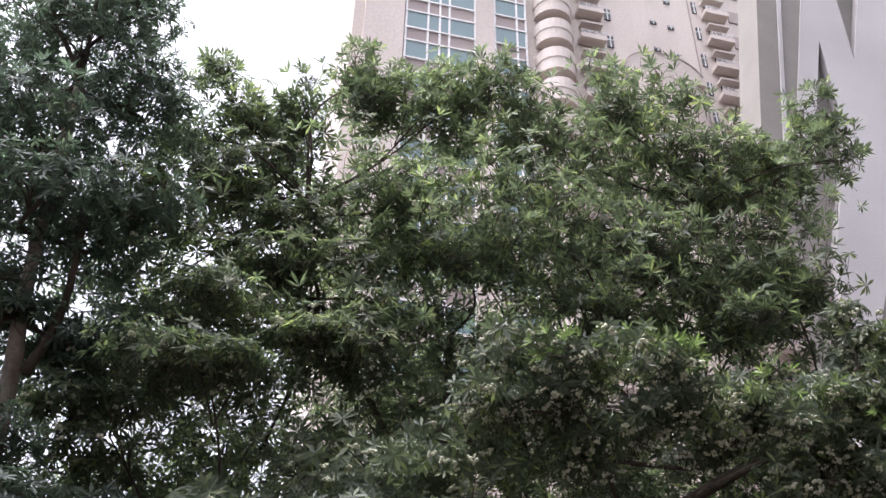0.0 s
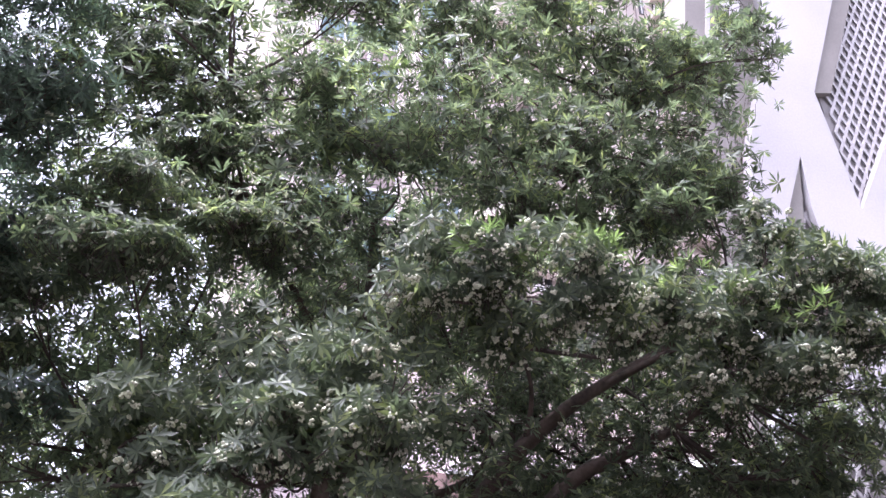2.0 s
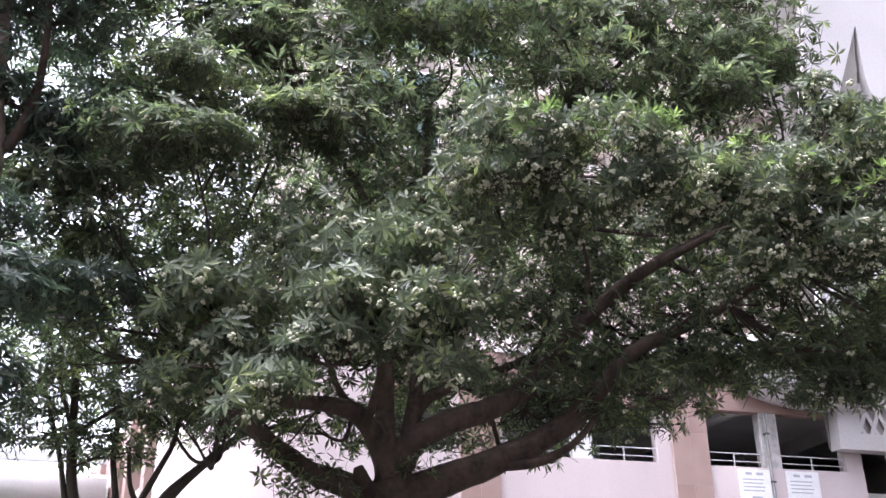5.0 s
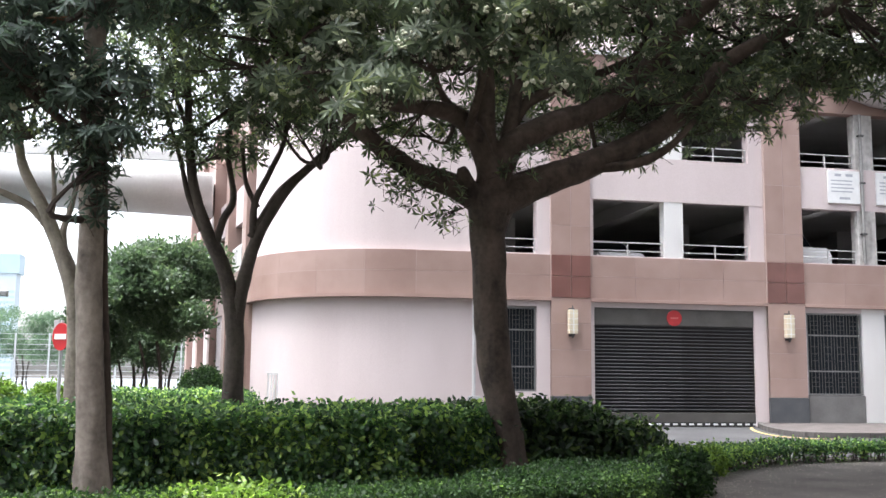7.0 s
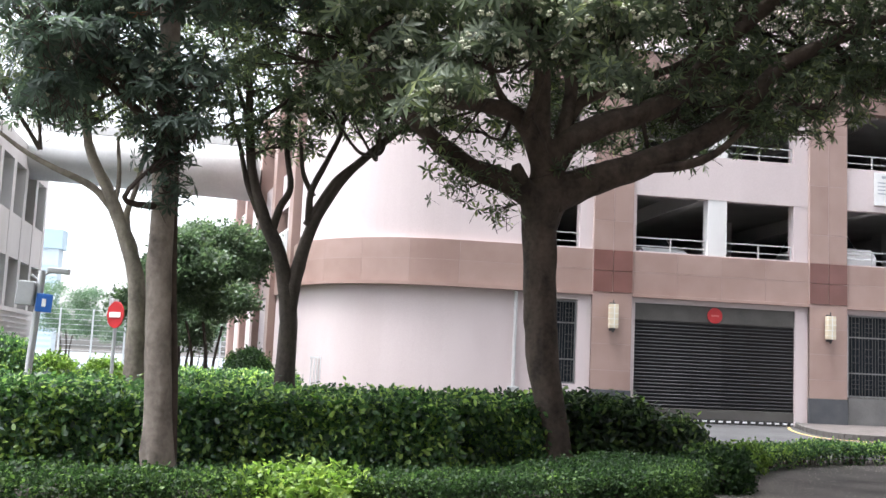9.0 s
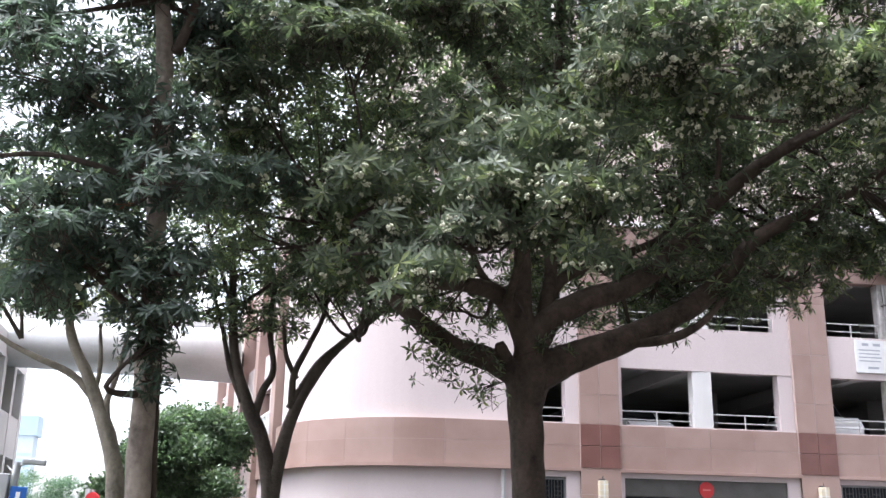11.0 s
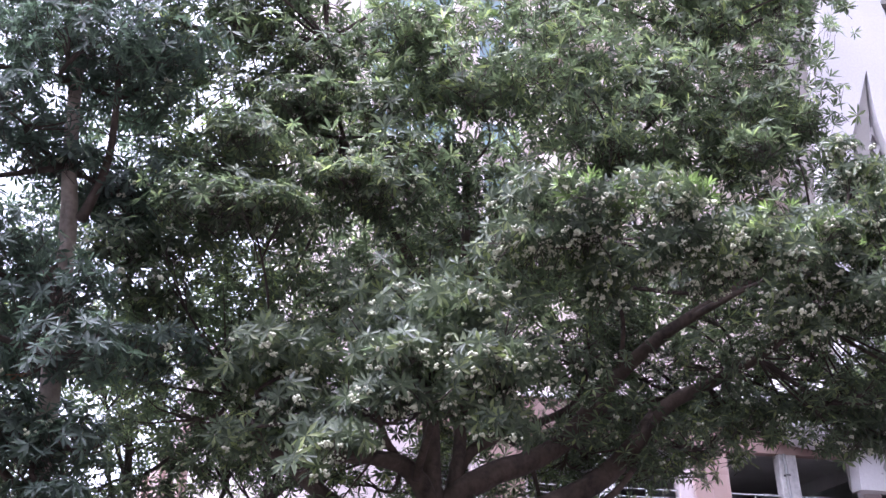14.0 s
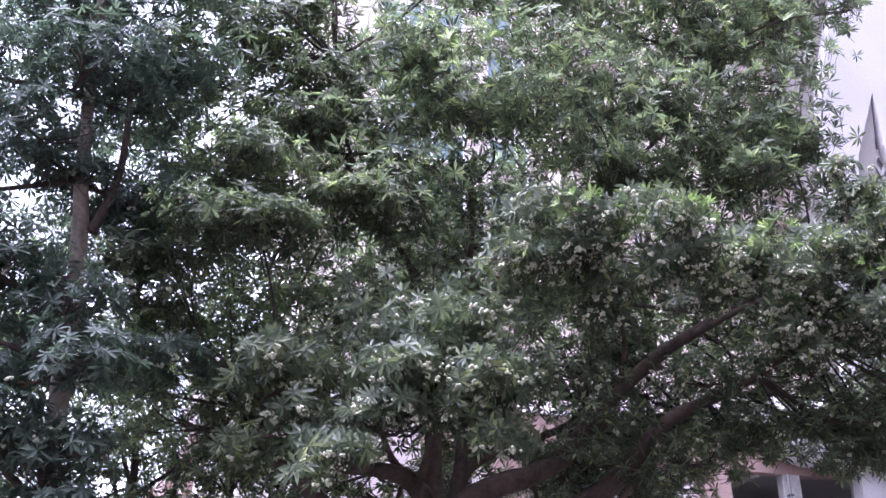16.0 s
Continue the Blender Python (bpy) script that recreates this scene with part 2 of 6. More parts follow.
def rod(bm, a, b, r, sides=8):
    a, b = Vector(a), Vector(b)
    q = (b - a).to_track_quat("Z", "Y").to_matrix().to_4x4()
    bmesh.ops.create_cone(bm, cap_ends=True, segments=sides, radius1=r, radius2=r, depth=(b - a).length, matrix=Matrix.Translation((a + b) / 2) @ q)
    return bm


def prism(outline, y0, y1, bm=None):
    """A flat outline in x and z, given depth along y."""
    bm = bm or bmesh.new()
    f = [bm.verts.new((x, y0, z)) for x, z in outline]
    k = [bm.verts.new((x, y1, z)) for x, z in outline]
    bm.faces.new(f)
    bm.faces.new(k[::-1])
    for i in range(len(f)):
        j = (i + 1) % len(f)
        bm.faces.new((f[j], f[i], k[i], k[j]))
    bmesh.ops.recalc_face_normals(bm, faces=bm.faces)
    return bm


def slab(outline, z0, z1, bm=None):
    """A flat outline in x and y, given height."""
    bm = bm or bmesh.new()
    f = [bm.verts.new((x, y, z0)) for x, y in outline]
    k = [bm.verts.new((x, y, z1)) for x, y in outline]
    bm.faces.new(f)
    bm.faces.new(k[::-1])
    for i in range(len(f)):
        j = (i + 1) % len(f)
        bm.faces.new((f[i], f[j], k[j], k[i]))
    bmesh.ops.recalc_face_normals(bm, faces=bm.faces)
    return bm


def tube(points, r0, r1, sides=10, rough=0.06, seed=0, bm=None, flare=0.0):
    """A tapered, slightly knotty limb along a smooth line through the points."""
    bm = bm or bmesh.new()
    rnd = random.Random(seed)
    pts = [Vector(p) for p in points]
    line = []
    for i in range(len(pts) - 1):
        p0, p1, p2, p3 = pts[max(i - 1, 0)], pts[i], pts[i + 1], pts[min(i + 2, len(pts) - 1)]
        for k in range(5):
            t = k / 5
            line.append(0.5 * (2 * p1 + (p2 - p0) * t + (2 * p0 - 5 * p1 + 4 * p2 - p3) * t * t + (3 * p1 - p0 - 3 * p2 + p3) * t ** 3))
    line.append(pts[-1])
    rings = []
    up = Vector((0.3, 1, 0.1))
    for i, p in enumerate(line):
        t = i / (len(line) - 1)
        d = (line[min(i + 1, len(line) - 1)] - line[max(i - 1, 0)]).normalized()
        sx = d.cross(up).normalized()
        sy = d.cross(sx)
        r = r0 + (r1 - r0) * t ** 0.8 + flare * max(0, 1 - t * 7) ** 2
        ring = []
        for k in range(sides):
            a = 2 * math.pi * k / sides
            w = r * (1 + rough * noise.noise(Vector((p.x * 2 + 3 * math.cos(a), p.y * 2 + 3 * math.sin(a), p.z * 2 + seed))) * 2 + rough * rnd.uniform(-0.5, 0.5))
            ring.append(bm.verts.new(p + (sx * math.cos(a) + sy * math.sin(a)) * w))
        rings.append(ring)
    for a, b in zip(rings, rings[1:]):
        for k in range(sides):
            j = (k + 1) % sides
            bm.faces.new((a[k], a[j], b[j], b[k]))
    bm.faces.new(rings[-1])
    bm.faces.new(rings[0][::-1])
    bmesh.ops.recalc_face_normals(bm, faces=bm.faces)
    return bm


def scar(points, r):
    """A closed ring of bark along the points."""
    bm = bmesh.new()
    pts = [Vector(p) for p in points]
    n, c = len(pts), sum((Vector(p) for p in points), Vector()) / len(points)
    rings = []
    for p in pts:
        u = (p - c).normalized()
        rings.append([bm.verts.new(p + u * r * math.cos(0.785 * k) + Vector((0, -1, 0)) * r * math.sin(0.785 * k)) for k in range(8)])
    for i in range(n):
        a, b = rings[i], rings[(i + 1) % n]
        for k in range(8):
            j = (k + 1) % 8
            bm.faces.new((a[k], a[j], b[j], b[k]))
    bmesh.ops.recalc_face_normals(bm, faces=bm.faces)
    return bm


def raw_mesh(name, verts, tris, smooth=False):
    me = bpy.data.meshes.new(name)
    nv, nt = len(verts), len(tris)
    me.vertices.add(nv)
    me.vertices.foreach_set("co", np.ascontiguousarray(verts, dtype=np.float32).ravel())
    me.loops.add(nt * 3)
    me.loops.foreach_set("vertex_index", np.ascontiguousarray(tris, dtype=np.int32).ravel())
    me.polygons.add(nt)
    me.polygons.foreach_set("loop_start", np.arange(0, nt * 3, 3, dtype=np.int32))
    me.polygons.foreach_set("loop_total", np.full(nt, 3, dtype=np.int32))
    me.update(calc_edges=True)
    me.validate()
    return me


def leaf_shape(length, width, fold, droop):
    """One leaf along +x: five points, four faces, folded along its rib."""
    v = np.array([(0, 0, 0), (0.58 * length, width, -droop * 0.35), (0.58 * length, -width, -droop * 0.35), (0.55 * length, 0, -fold - droop * 0.35), (length, 0, -droop)])
    f = np.array([(0, 3, 1), (0, 2, 3), (1, 3, 4), (3, 2, 4)])
    return v, f


def broad_leaf(length, width, fold, droop):
    """One oval leaf along +x: eight points, eight faces, folded along its rib."""
    v = np.array([(0, 0, 0), (0.26 * length, 0.82 * width, -droop * 0.1), (0.26 * length, -0.82 * width, -droop * 0.1), (0.62 * length, 0.9 * width, -droop * 0.4),
                  (0.62 * length, -0.9 * width, -droop * 0.4), (length, 0, -droop), (0.26 * length, 0, -fold - droop * 0.1), (0.62 * length, 0, -fold - droop * 0.4)])
    f = np.array([(0, 6, 1), (0, 2, 6), (1, 6, 7), (1, 7, 3), (6, 2, 4), (6, 4, 7), (3, 7, 5), (7, 4, 5)])
    return v, f


def whorl(rng, leaves, length, width, lift):
    """A ring of leaves round a twig end that points to +z."""
    vs, fs, c = [], [], 0
    for i in range(leaves):
        v, f = leaf_shape(length * rng.uniform(0.75, 1.1), width * rng.uniform(0.85, 1.15), width * 0.45, length * rng.uniform(0.05, 0.3))
        a = 2 * math.pi * (i + rng.uniform(-0.25, 0.25)) / leaves
        e = lift + rng.uniform(-0.25, 0.25)
        ce, se = math.cos(e), math.sin(e)
        v = np.stack([v[:, 0] * ce - v[:, 2] * se, v[:, 1], v[:, 0] * se + v[:, 2] * ce], 1)
        ca, sa = math.cos(a), math.sin(a)
        v = np.stack([v[:, 0] * ca - v[:, 1] * sa, v[:, 0] * sa + v[:, 1] * ca, v[:, 2]], 1)
        vs.append(v)
        fs.append(f + c)
        c += len(v)
    return np.concatenate(vs), np.concatenate(fs)


def turned(rng, axes):
    """Frames whose z follows the given axes, with a free turn about it."""
    z = axes / np.linalg.norm(axes, axis=1, keepdims=True)
    h = rng.normal(size=z.shape)
    x = h - (h * z).sum(1, keepdims=True) * z
    x /= np.linalg.norm(x, axis=1, keepdims=True)
    return np.stack([x, np.cross(z, x), z], 2)


def scatter(rng, templates, places, axes, sizes):
    """Copies of the templates at the places, joined."""
    frames = turned(rng, axes)
    pick = rng.integers(0, len(templates), len(places))
    vs, fs, c = [], [], 0
    for k, (v, f) in enumerate(templates):
        i = np.where(pick == k)[0]
        if not len(i):
            continue
        w = np.einsum("nij,vj->nvi", frames[i], v) * sizes[i, None, None] + places[i, None, :]
        t = f[None] + (np.arange(len(i)) * len(v))[:, None, None] + c
        vs.append(w.reshape(-1, 3))
        fs.append(t.reshape(-1, 3))
        c += len(i) * len(v)
    return np.concatenate(vs), np.concatenate(fs)


def clump_points(rng, clumps, inner=0.55, under=-0.35, lean=(0, 0, 0.55)):
    """Twig ends on and under the skin of flattened clumps: places and the way that each faces."""
    ps, ax = [], []
    for cx, cy, cz, rx, ry, rz, count in clumps:
        d = rng.normal(size=(int(count * 1.7) + 8, 3))
        d /= np.linalg.norm(d, axis=1, keepdims=True)
        d = d[d[:, 2] > under][:count]
        r = inner + (1 - inner) * rng.random(len(d)) ** 0.5
        r = r * (0.8 + 0.3 * rng.random(len(d)) + 0.14 * rng.random(len(d)) ** 6)
        ps.append(np.array([cx, cy, cz]) + d * r[:, None] * np.array([rx, ry, rz]))
        ax.append(d * np.array([0.8, 0.8, 0.5]) + np.array(lean) + rng.normal(size=d.shape) * 0.3)
    return np.concatenate(ps), np.concatenate(ax)


# ---- ground ----
def sheet(name, outline, z, material, label, category, kind="structure", depth=0.06):
    ob = part(name, slab(outline, z - depth, z), material)
    return tagged(ob, label, category, kind=kind)


gm = bmesh.new()
bmesh.ops.create_grid(gm, x_segments=40, y_segments=40, size=1500)
tagged(part("ground", gm, M_SOIL), "dark bare soil and worn earth round the hedges", "ground", kind="structure")
PLAZA = [(-14, -6), (30, -6), (30, 17.3), (14, 17.1), (11.2, 16.8), (9.4, 16.5), (7.7, 15.5), (6.4, 14.2), (5.6, 12.9), (4.9, 12.9), (3.9, 11.2), (3.3, 9.6), (2.4, 8.6), (0.9, 7.7), (-2.2, 7.1), (-14, 5.0)]
sheet("pavement", PLAZA, 0.02, M_PLAZA, "pale worn pebble paving with dark patches", "pavement")
ROAD = [(6.7, 15.7), (7.9, 16.4), (9.5, 17.2), (11.2, 17.5), (30, 17.9), (30, 23.75), (15.5, 23.7), (14.6, 24.0), (14.45, 25.0), (14.9, 26.7), (16.2, 29.7), (7.2, 29.7), (6.5, 24)]
sheet("road", ROAD, 0.012, M_ASPHALT, "grey asphalt driveway up to the shutter", "road")


def bend(a, b, c, n):
    """Points along a smooth curve from a to c, drawn towards b."""
    ks = [i / n for i in range(n + 1)]
    return [tuple((1 - k) ** 2 * p + 2 * k * (1 - k) * q + k * k * r for p, q, r in zip(a, b, c)) for k in ks]


KERB = bend((16.25, 29.85), (14.9, 27.2), (14.45, 25.0), 8) + bend((14.45, 25.0), (14.2, 23.75), (15.5, 23.65), 5)[1:] + [(31.5, 23.8)]
FOOTWAY = bend((16.32, 29.9), (14.97, 27.2), (14.52, 25.0), 8) + bend((14.52, 25.0), (14.3, 23.85), (15.5, 23.73), 5)[1:] + [(32, 23.88), (32, 29.9)]
sheet("footway", FOOTWAY, 0.14, M_PAVER, "raised footway of pinkish pavers along the wall", "pavement", depth=0.15)
kb = box(-0.29, 0.29, -0.08, 0.08, 0.0, 0.165, 0.015)
first = part("kerb_stone", kb, M_KERB, bpy.data.objects["footway"])
count = 0
for (x0, y0), (x1, y1) in zip(KERB, KERB[1:]):
    n = max(1, round(math.hypot(x1 - x0, y1 - y0) / 0.6))
    for i in range(n):
        k = (i + 0.5) / n
        stone = first if count == 0 else new("kerb_stone", first.data)
        stone.parent = bpy.data.objects["footway"]
        stone.location = (x0 + (x1 - x0) * k, y0 + (y1 - y0) * k, 0.0)
        stone.rotation_euler = (0, 0, math.atan2(y1 - y0, x1 - x0))
        count += 1
LINE = bend((15.75, 29.4), (14.4, 27.0), (14.0, 24.8), 8) + bend((14.0, 24.8), (13.7, 23.3), (15.2, 23.25), 5)[1:]
sheet("road_line", LINE + [(x - 0.11, y - 0.03) for x, y in reversed(LINE)], 0.022, M_YELLOW, "worn yellow line beside the kerb", "road line", depth=0.008)
sheet("far_road", [(-60, 47), (-4, 42), (-4, 60), (-60, 70)], 0.012, M_COURT, "pale far roadway beyond the hedges", "road")


petal = np.array([(0.5 * math.cos(a), 0.35 * math.sin(a), 0.0) for a in (0, 1.05, 2.1, 3.15, 4.2, 5.25)])
petal_tris = np.array([(0, 1, 2), (0, 2, 3), (0, 3, 4), (0, 4, 5)])
PR = np.random.default_rng(77)
EDGE = [(-3, 6.6), (0, 7.05), (1.2, 7.3), (2.1, 7.85), (2.7, 8.3), (3.2, 8.9), (3.95, 10.1), (4.6, 10.7), (5.5, 11.5), (6.4, 13.4), (7.7, 15.0), (9.35, 15.95), (11.2, 16.25), (14, 16.6)]
spots = []
for (x0, y0), (x1, y1) in zip(EDGE, EDGE[1:]):
    d = Vector((x1 - x0, y1 - y0, 0))
    away = Vector((d.y, -d.x, 0)).normalized()
    for _ in range(int(d.length * 620)):
        k, u = PR.random(), 0.05 + PR.exponential(0.3 if PR.random() < 0.6 else 1.3)
        spots.append((x0 + d.x * k + away.x * u, y0 + d.y * k + away.y * u, 0.024))
for _ in range(420):
    spots.append((4.55 + PR.normal() * 0.3, 11.5 + PR.normal() * 0.45, 0.024))
spots = np.array(spots)
v, f = scatter(PR, [(petal, petal_tris)], spots, np.tile((0, 0, 1.0), (len(spots), 1)) + PR.normal(size=spots.shape) * 0.05, 0.007 + 0.019 * PR.random(len(spots)) ** 2)
tagged(mesh_object("fallen_petals", raw_mesh("fallen_petals", v, f), M_PETAL), "pale fallen petals strewn over the paving", "petals", kind="stuff")


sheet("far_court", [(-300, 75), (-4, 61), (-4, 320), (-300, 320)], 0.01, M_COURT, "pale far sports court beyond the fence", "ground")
# unseen plain walls, added to block light from the right and behind the camera
tagged(part("block_wall_east", box(21.0, 22.0, -26, 14.0, 0, 60), M_BLOCKER), "unseen wall added to block light from the east", "wall", kind="structure")
tagged(part("block_wall_southeast", box(12.0, 13.0, -26, 4.5, 0, 60), M_BLOCKER), "unseen wall added to block light close beside the plaza", "wall", kind="structure")
tagged(part("block_wall_northeast", box(27.0, 28.0, 20.0, 29.2, 0, 15), M_BLOCKER), "unseen wall added to block light beside the driveway", "wall", kind="structure")
tagged(part("block_wall_south", box(-34, 22.0, -27, -26.004, 0, 60), M_BLOCKER), "unseen wall added to block low light across the plaza", "wall", kind="structure")


# ---- parking garage ----
FY = 30.0
garage = thing("parking_garage", "blush painted parking garage with pink granite bands and open decks", "building", (0, FY, 0))


def fac(name, x0, x1, z0, z1, material, proud=0.0, deep=0.35, bevel=0.0, parent=None, label=""):
    return part(name, box(x0, x1, -proud, deep, z0, z1, bevel), material, parent or garage, label)


PIERS = [(9.05, 10.40), (16.67, 18.05)]
for x0, x1 in PIERS:
    pier = fac("pilaster", x0, x1, 0.0, 12.4, M_PINKJOINT, 0.122, 0.6)
    mid = (x0 + x1) / 2
    fac("plinth", x0 - 0.02, x1 + 0.02, 0.0, 0.97, M_PLINTH, 0.16, -0.05, 0.01, label="dark grey granite plinth")
    for z0, z1 in ((0.97, 1.6), (1.6, 2.45), (2.45, 3.3), (3.3, 4.13)):
        part("panel", box(x0, x1, -0.13, -0.05, z0 + 0.006, z1 - 0.006, 0.006), M_PINK, pier)
    for a, b in ((x0, mid), (mid, x1)):
        for z0, z1 in ((4.13, 4.83), (4.83, 5.53)):
            part("tile", box(a + 0.014, b - 0.014, -0.15, -0.05, z0 + 0.01, z1 - 0.01, 0.006), M_RED, pier, "dark red granite tile")
        for z0, z1 in ((5.53, 6.5), (6.5, 8.2), (8.2, 10.0), (10.0, 11.7), (11.7, 12.4)):
            part("panel", box(a + (0.004 if a == x0 else 0.008), b - 0.011, -0.13, -0.05, z0 + 0.006, z1 - 0.006, 0.006), M_PINK, pier)

# granite band over the ground storey, white spandrel, upper band
for x0, x1 in ((6.7, 9.05), (10.40, 16.67), (18.05, 24.29), (25.65, 32.0)):
    band = fac("band", x0, x1, 4.13, 5.53, M_PINKJOINT, 0.063, 0.35)
    n = max(1, round((x1 - x0) / 1.57))
    for i in range(n):
        a, b = x0 + (x1 - x0) * i / n, x0 + (x1 - x0) * (i + 1) / n
        for z0, z1 in ((4.13, 4.87), (4.87, 5.53)):
            part("panel", box(a + 0.004, b - 0.004, -0.07, 0.0, z0 + 0.004, z1 - 0.004, 0.004), M_PINK, band)
    fac("ledge", x0, x1, 4.02, 4.13, M_PINK, 0.14, 0.3, 0.01)
    fac("sill", x0, x1, 5.53, 5.57, M_WALL, 0.03, 0.35)
    fac("spandrel", x0, x1, 7.46, 8.93, M_WALL, 0.014, 0.3)
    fac("spandrel", x0, x1, 10.91, 12.4, M_PINK, 0.04, 0.35)
    fac("coping", x0, x1, 12.4, 12.55, M_WHITE, 0.1, 0.4)

# jambs and posts
for x0, x1, z0, z1, m in (
    (8.60, 9.05, 0, 4.02, M_WALL), (8.60, 9.05, 5.57, 7.46, M_WALL), (8.60, 9.05, 8.93, 10.91, M_WALL),
    (10.40, 10.56, 0, 4.02, M_WALL), (10.40, 10.54, 5.57, 7.46, M_WALL), (10.40, 10.54, 8.93, 10.91, M_WALL),
    (16.22, 16.67, 0, 4.02, M_WALL), (16.15, 16.67, 5.57, 7.46, M_WALL), (16.15, 16.67, 8.93, 10.91, M_WALL),
    (13.05, 13.72, 5.57, 7.46, M_WHITE), (13.05, 13.72, 8.93, 10.91, M_WHITE),
    (20.25, 21.12, 0.0, 4.02, M_WHITE), (20.25, 20.95, 5.57, 7.46, M_STAINED), (20.25, 20.95, 8.93, 10.91, M_STAINED),
    (18.05, 18.14, 0.0, 4.02, M_WALL), (23.4, 24.29, 0.0, 4.02, M_WALL), (23.6, 24.29, 5.57, 7.46, M_WALL), (23.6, 24.29, 8.93, 10.91, M_WALL),
    (10.56, 16.22, 3.86, 4.02, M_WALL), (18.14, 20.25, 3.86, 4.02, M_WALL), (21.12, 23.4, 3.86, 4.02, M_WALL), (6.9, 8.6, 3.84, 4.02, M_WALL),
    (18.14, 20.25, 0.0, 1.05, M_BASEWALL), (21.12, 23.4, 0.0, 1.05, M_BASEWALL), (6.9, 8.6, 0.0, 1.1, M_WALL), (25.65, 32.0, 0.0, 4.02, M_WALL), (25.65, 32, 5.57, 7.46, M_WALL), (25.65, 32, 8.93, 10.91, M_WALL),
):
    fac("jamb", x0, x1, z0, z1, m, 0.0 if m is not M_BASEWALL else 0.05, 0.4)

fac("jamb", 6.752, 6.898, 0.0, 4.018, M_WALL, -0.003, 0.4)

# decks, inner columns and rear wall
for z in (4.62, 8.02, 11.42):
    part("deck", box(4.6, 32, 0.4, 20, z, z + 0.28), M_CONC, garage)
    part("deck", box(0.2, 4.6, 5.0, 20, z, z + 0.28), M_CONC, garage)
    for i in range(4):
        part("beam", box(6.7 + 6.2 * i, 7.15 + 6.2 * i, 0.4, 20, z - 0.55, z), M_CONC, garage)
for x in (9.7, 17.3, 24.9):
    for y in (8.0, 16.0):
        part("inner_column", box(x - 0.35, x + 0.35, y, y + 0.7, 0, 11.42), M_CONC, garage)
part("rear_wall", box(-3, 32, 20, 20.3, 0, 12.4), M_CONC, garage)
part("end_wall", box(32, 32.3, 0.35, 20.3, 0, 12.4), M_CONC, garage)
part("floor_slab", box(4.6, 32, 0.4, 20, -0.05, 0.01), M_CONC, garage)
part("roof_slab", box(4.6, 32, 0.4, 20.0, 12.1, 12.4), M_CONC, garage)


def deck_rail(x0, x1, z):
    rail = part("deck_rail", box(x0, x1, 0.14, 0.18, z + 0.46, z + 0.5, 0.008), M_STEEL, garage, "two-bar steel deck rail")
    part("rail_bar", box(x0, x1, 0.145, 0.175, z + 0.19, z + 0.22, 0.006), M_STEEL, rail)
    n = max(1, round((x1 - x0) / 1.25))
    for i in range(n + 1):
        x = x0 + 0.03 + (x1 - x0 - 0.06) * i / n
        part("rail_post", box(x - 0.02, x + 0.02, 0.14, 0.18, z, z + 0.46), M_STEEL, rail)


for z in (5.57, 8.95):
    for x0, x1 in ((6.9, 8.6), (10.54, 13.05), (13.72, 16.15), (18.05, 20.25), (20.95, 23.6)):
        deck_rail(x0, x1, z)


def grille_window(x0, x1, z0, z1):
    """Dark window behind an iron grille of nested rectangles."""
    win = part("window", box(x0, x1, 0.22, 0.26, z0, z1), M_DARKGLASS, garage, "dark window behind a black iron grille")
    fr = bmesh.new()
    for a, b, c, d in ((x0, x1, z0, z0 + 0.05), (x0, x1, z1 - 0.05, z1), (x0, x0 + 0.05, z0 + 0.05, z1 - 0.05), (x1 - 0.05, x1, z0 + 0.05, z1 - 0.05)):
        box(a, b, 0.04, 0.08, c, d, 0, fr)
    part("grille_frame", fr, M_FRAME, win)
    for zz in (z0 + (z1 - z0) * 0.28, z0 + (z1 - z0) * 0.72):
        part("grille_bar", box(x0 + 0.05, x1 - 0.05, 0.04, 0.075, zz, zz + 0.05), M_FRAME, win)
    n = max(2, round((x1 - x0) / 0.52))
    for i in range(n):
        a, b = x0 + 0.05 + (x1 - x0 - 0.1) * i / n, x0 + 0.05 + (x1 - x0 - 0.1) * (i + 1) / n
        gr = bmesh.new()
        for c, d in ((0.0, 0.28), (0.28, 0.72), (0.72, 1.0)):
            za, zb = z0 + 0.05 + (z1 - z0 - 0.1) * c, z0 + 0.05 + (z1 - z0 - 0.1) * d
            w = b - a
            for k in (0.0, 0.22, 0.5, 0.78):
                box(a + w * k, a + w * k + 0.018, 0.05, 0.068, za, zb, 0, gr)
            h = zb - za
            for k in (0.3, 0.5, 0.7):
                box(a + w * 0.22, a + w * 0.78, 0.052, 0.066, za + h * k, za + h * k + 0.018, 0, gr)
        part("grille_panel", gr, M_GRILLE, win)


grille_window(18.16, 20.24, 1.07, 3.84)
grille_window(21.14, 23.38, 1.07, 3.84)
grille_window(7.25, 8.58, 1.12, 3.8)
part("window_reveal", box(6.9, 7.25, 0.02, 0.3, 1.1, 3.84), M_WALL, garage)

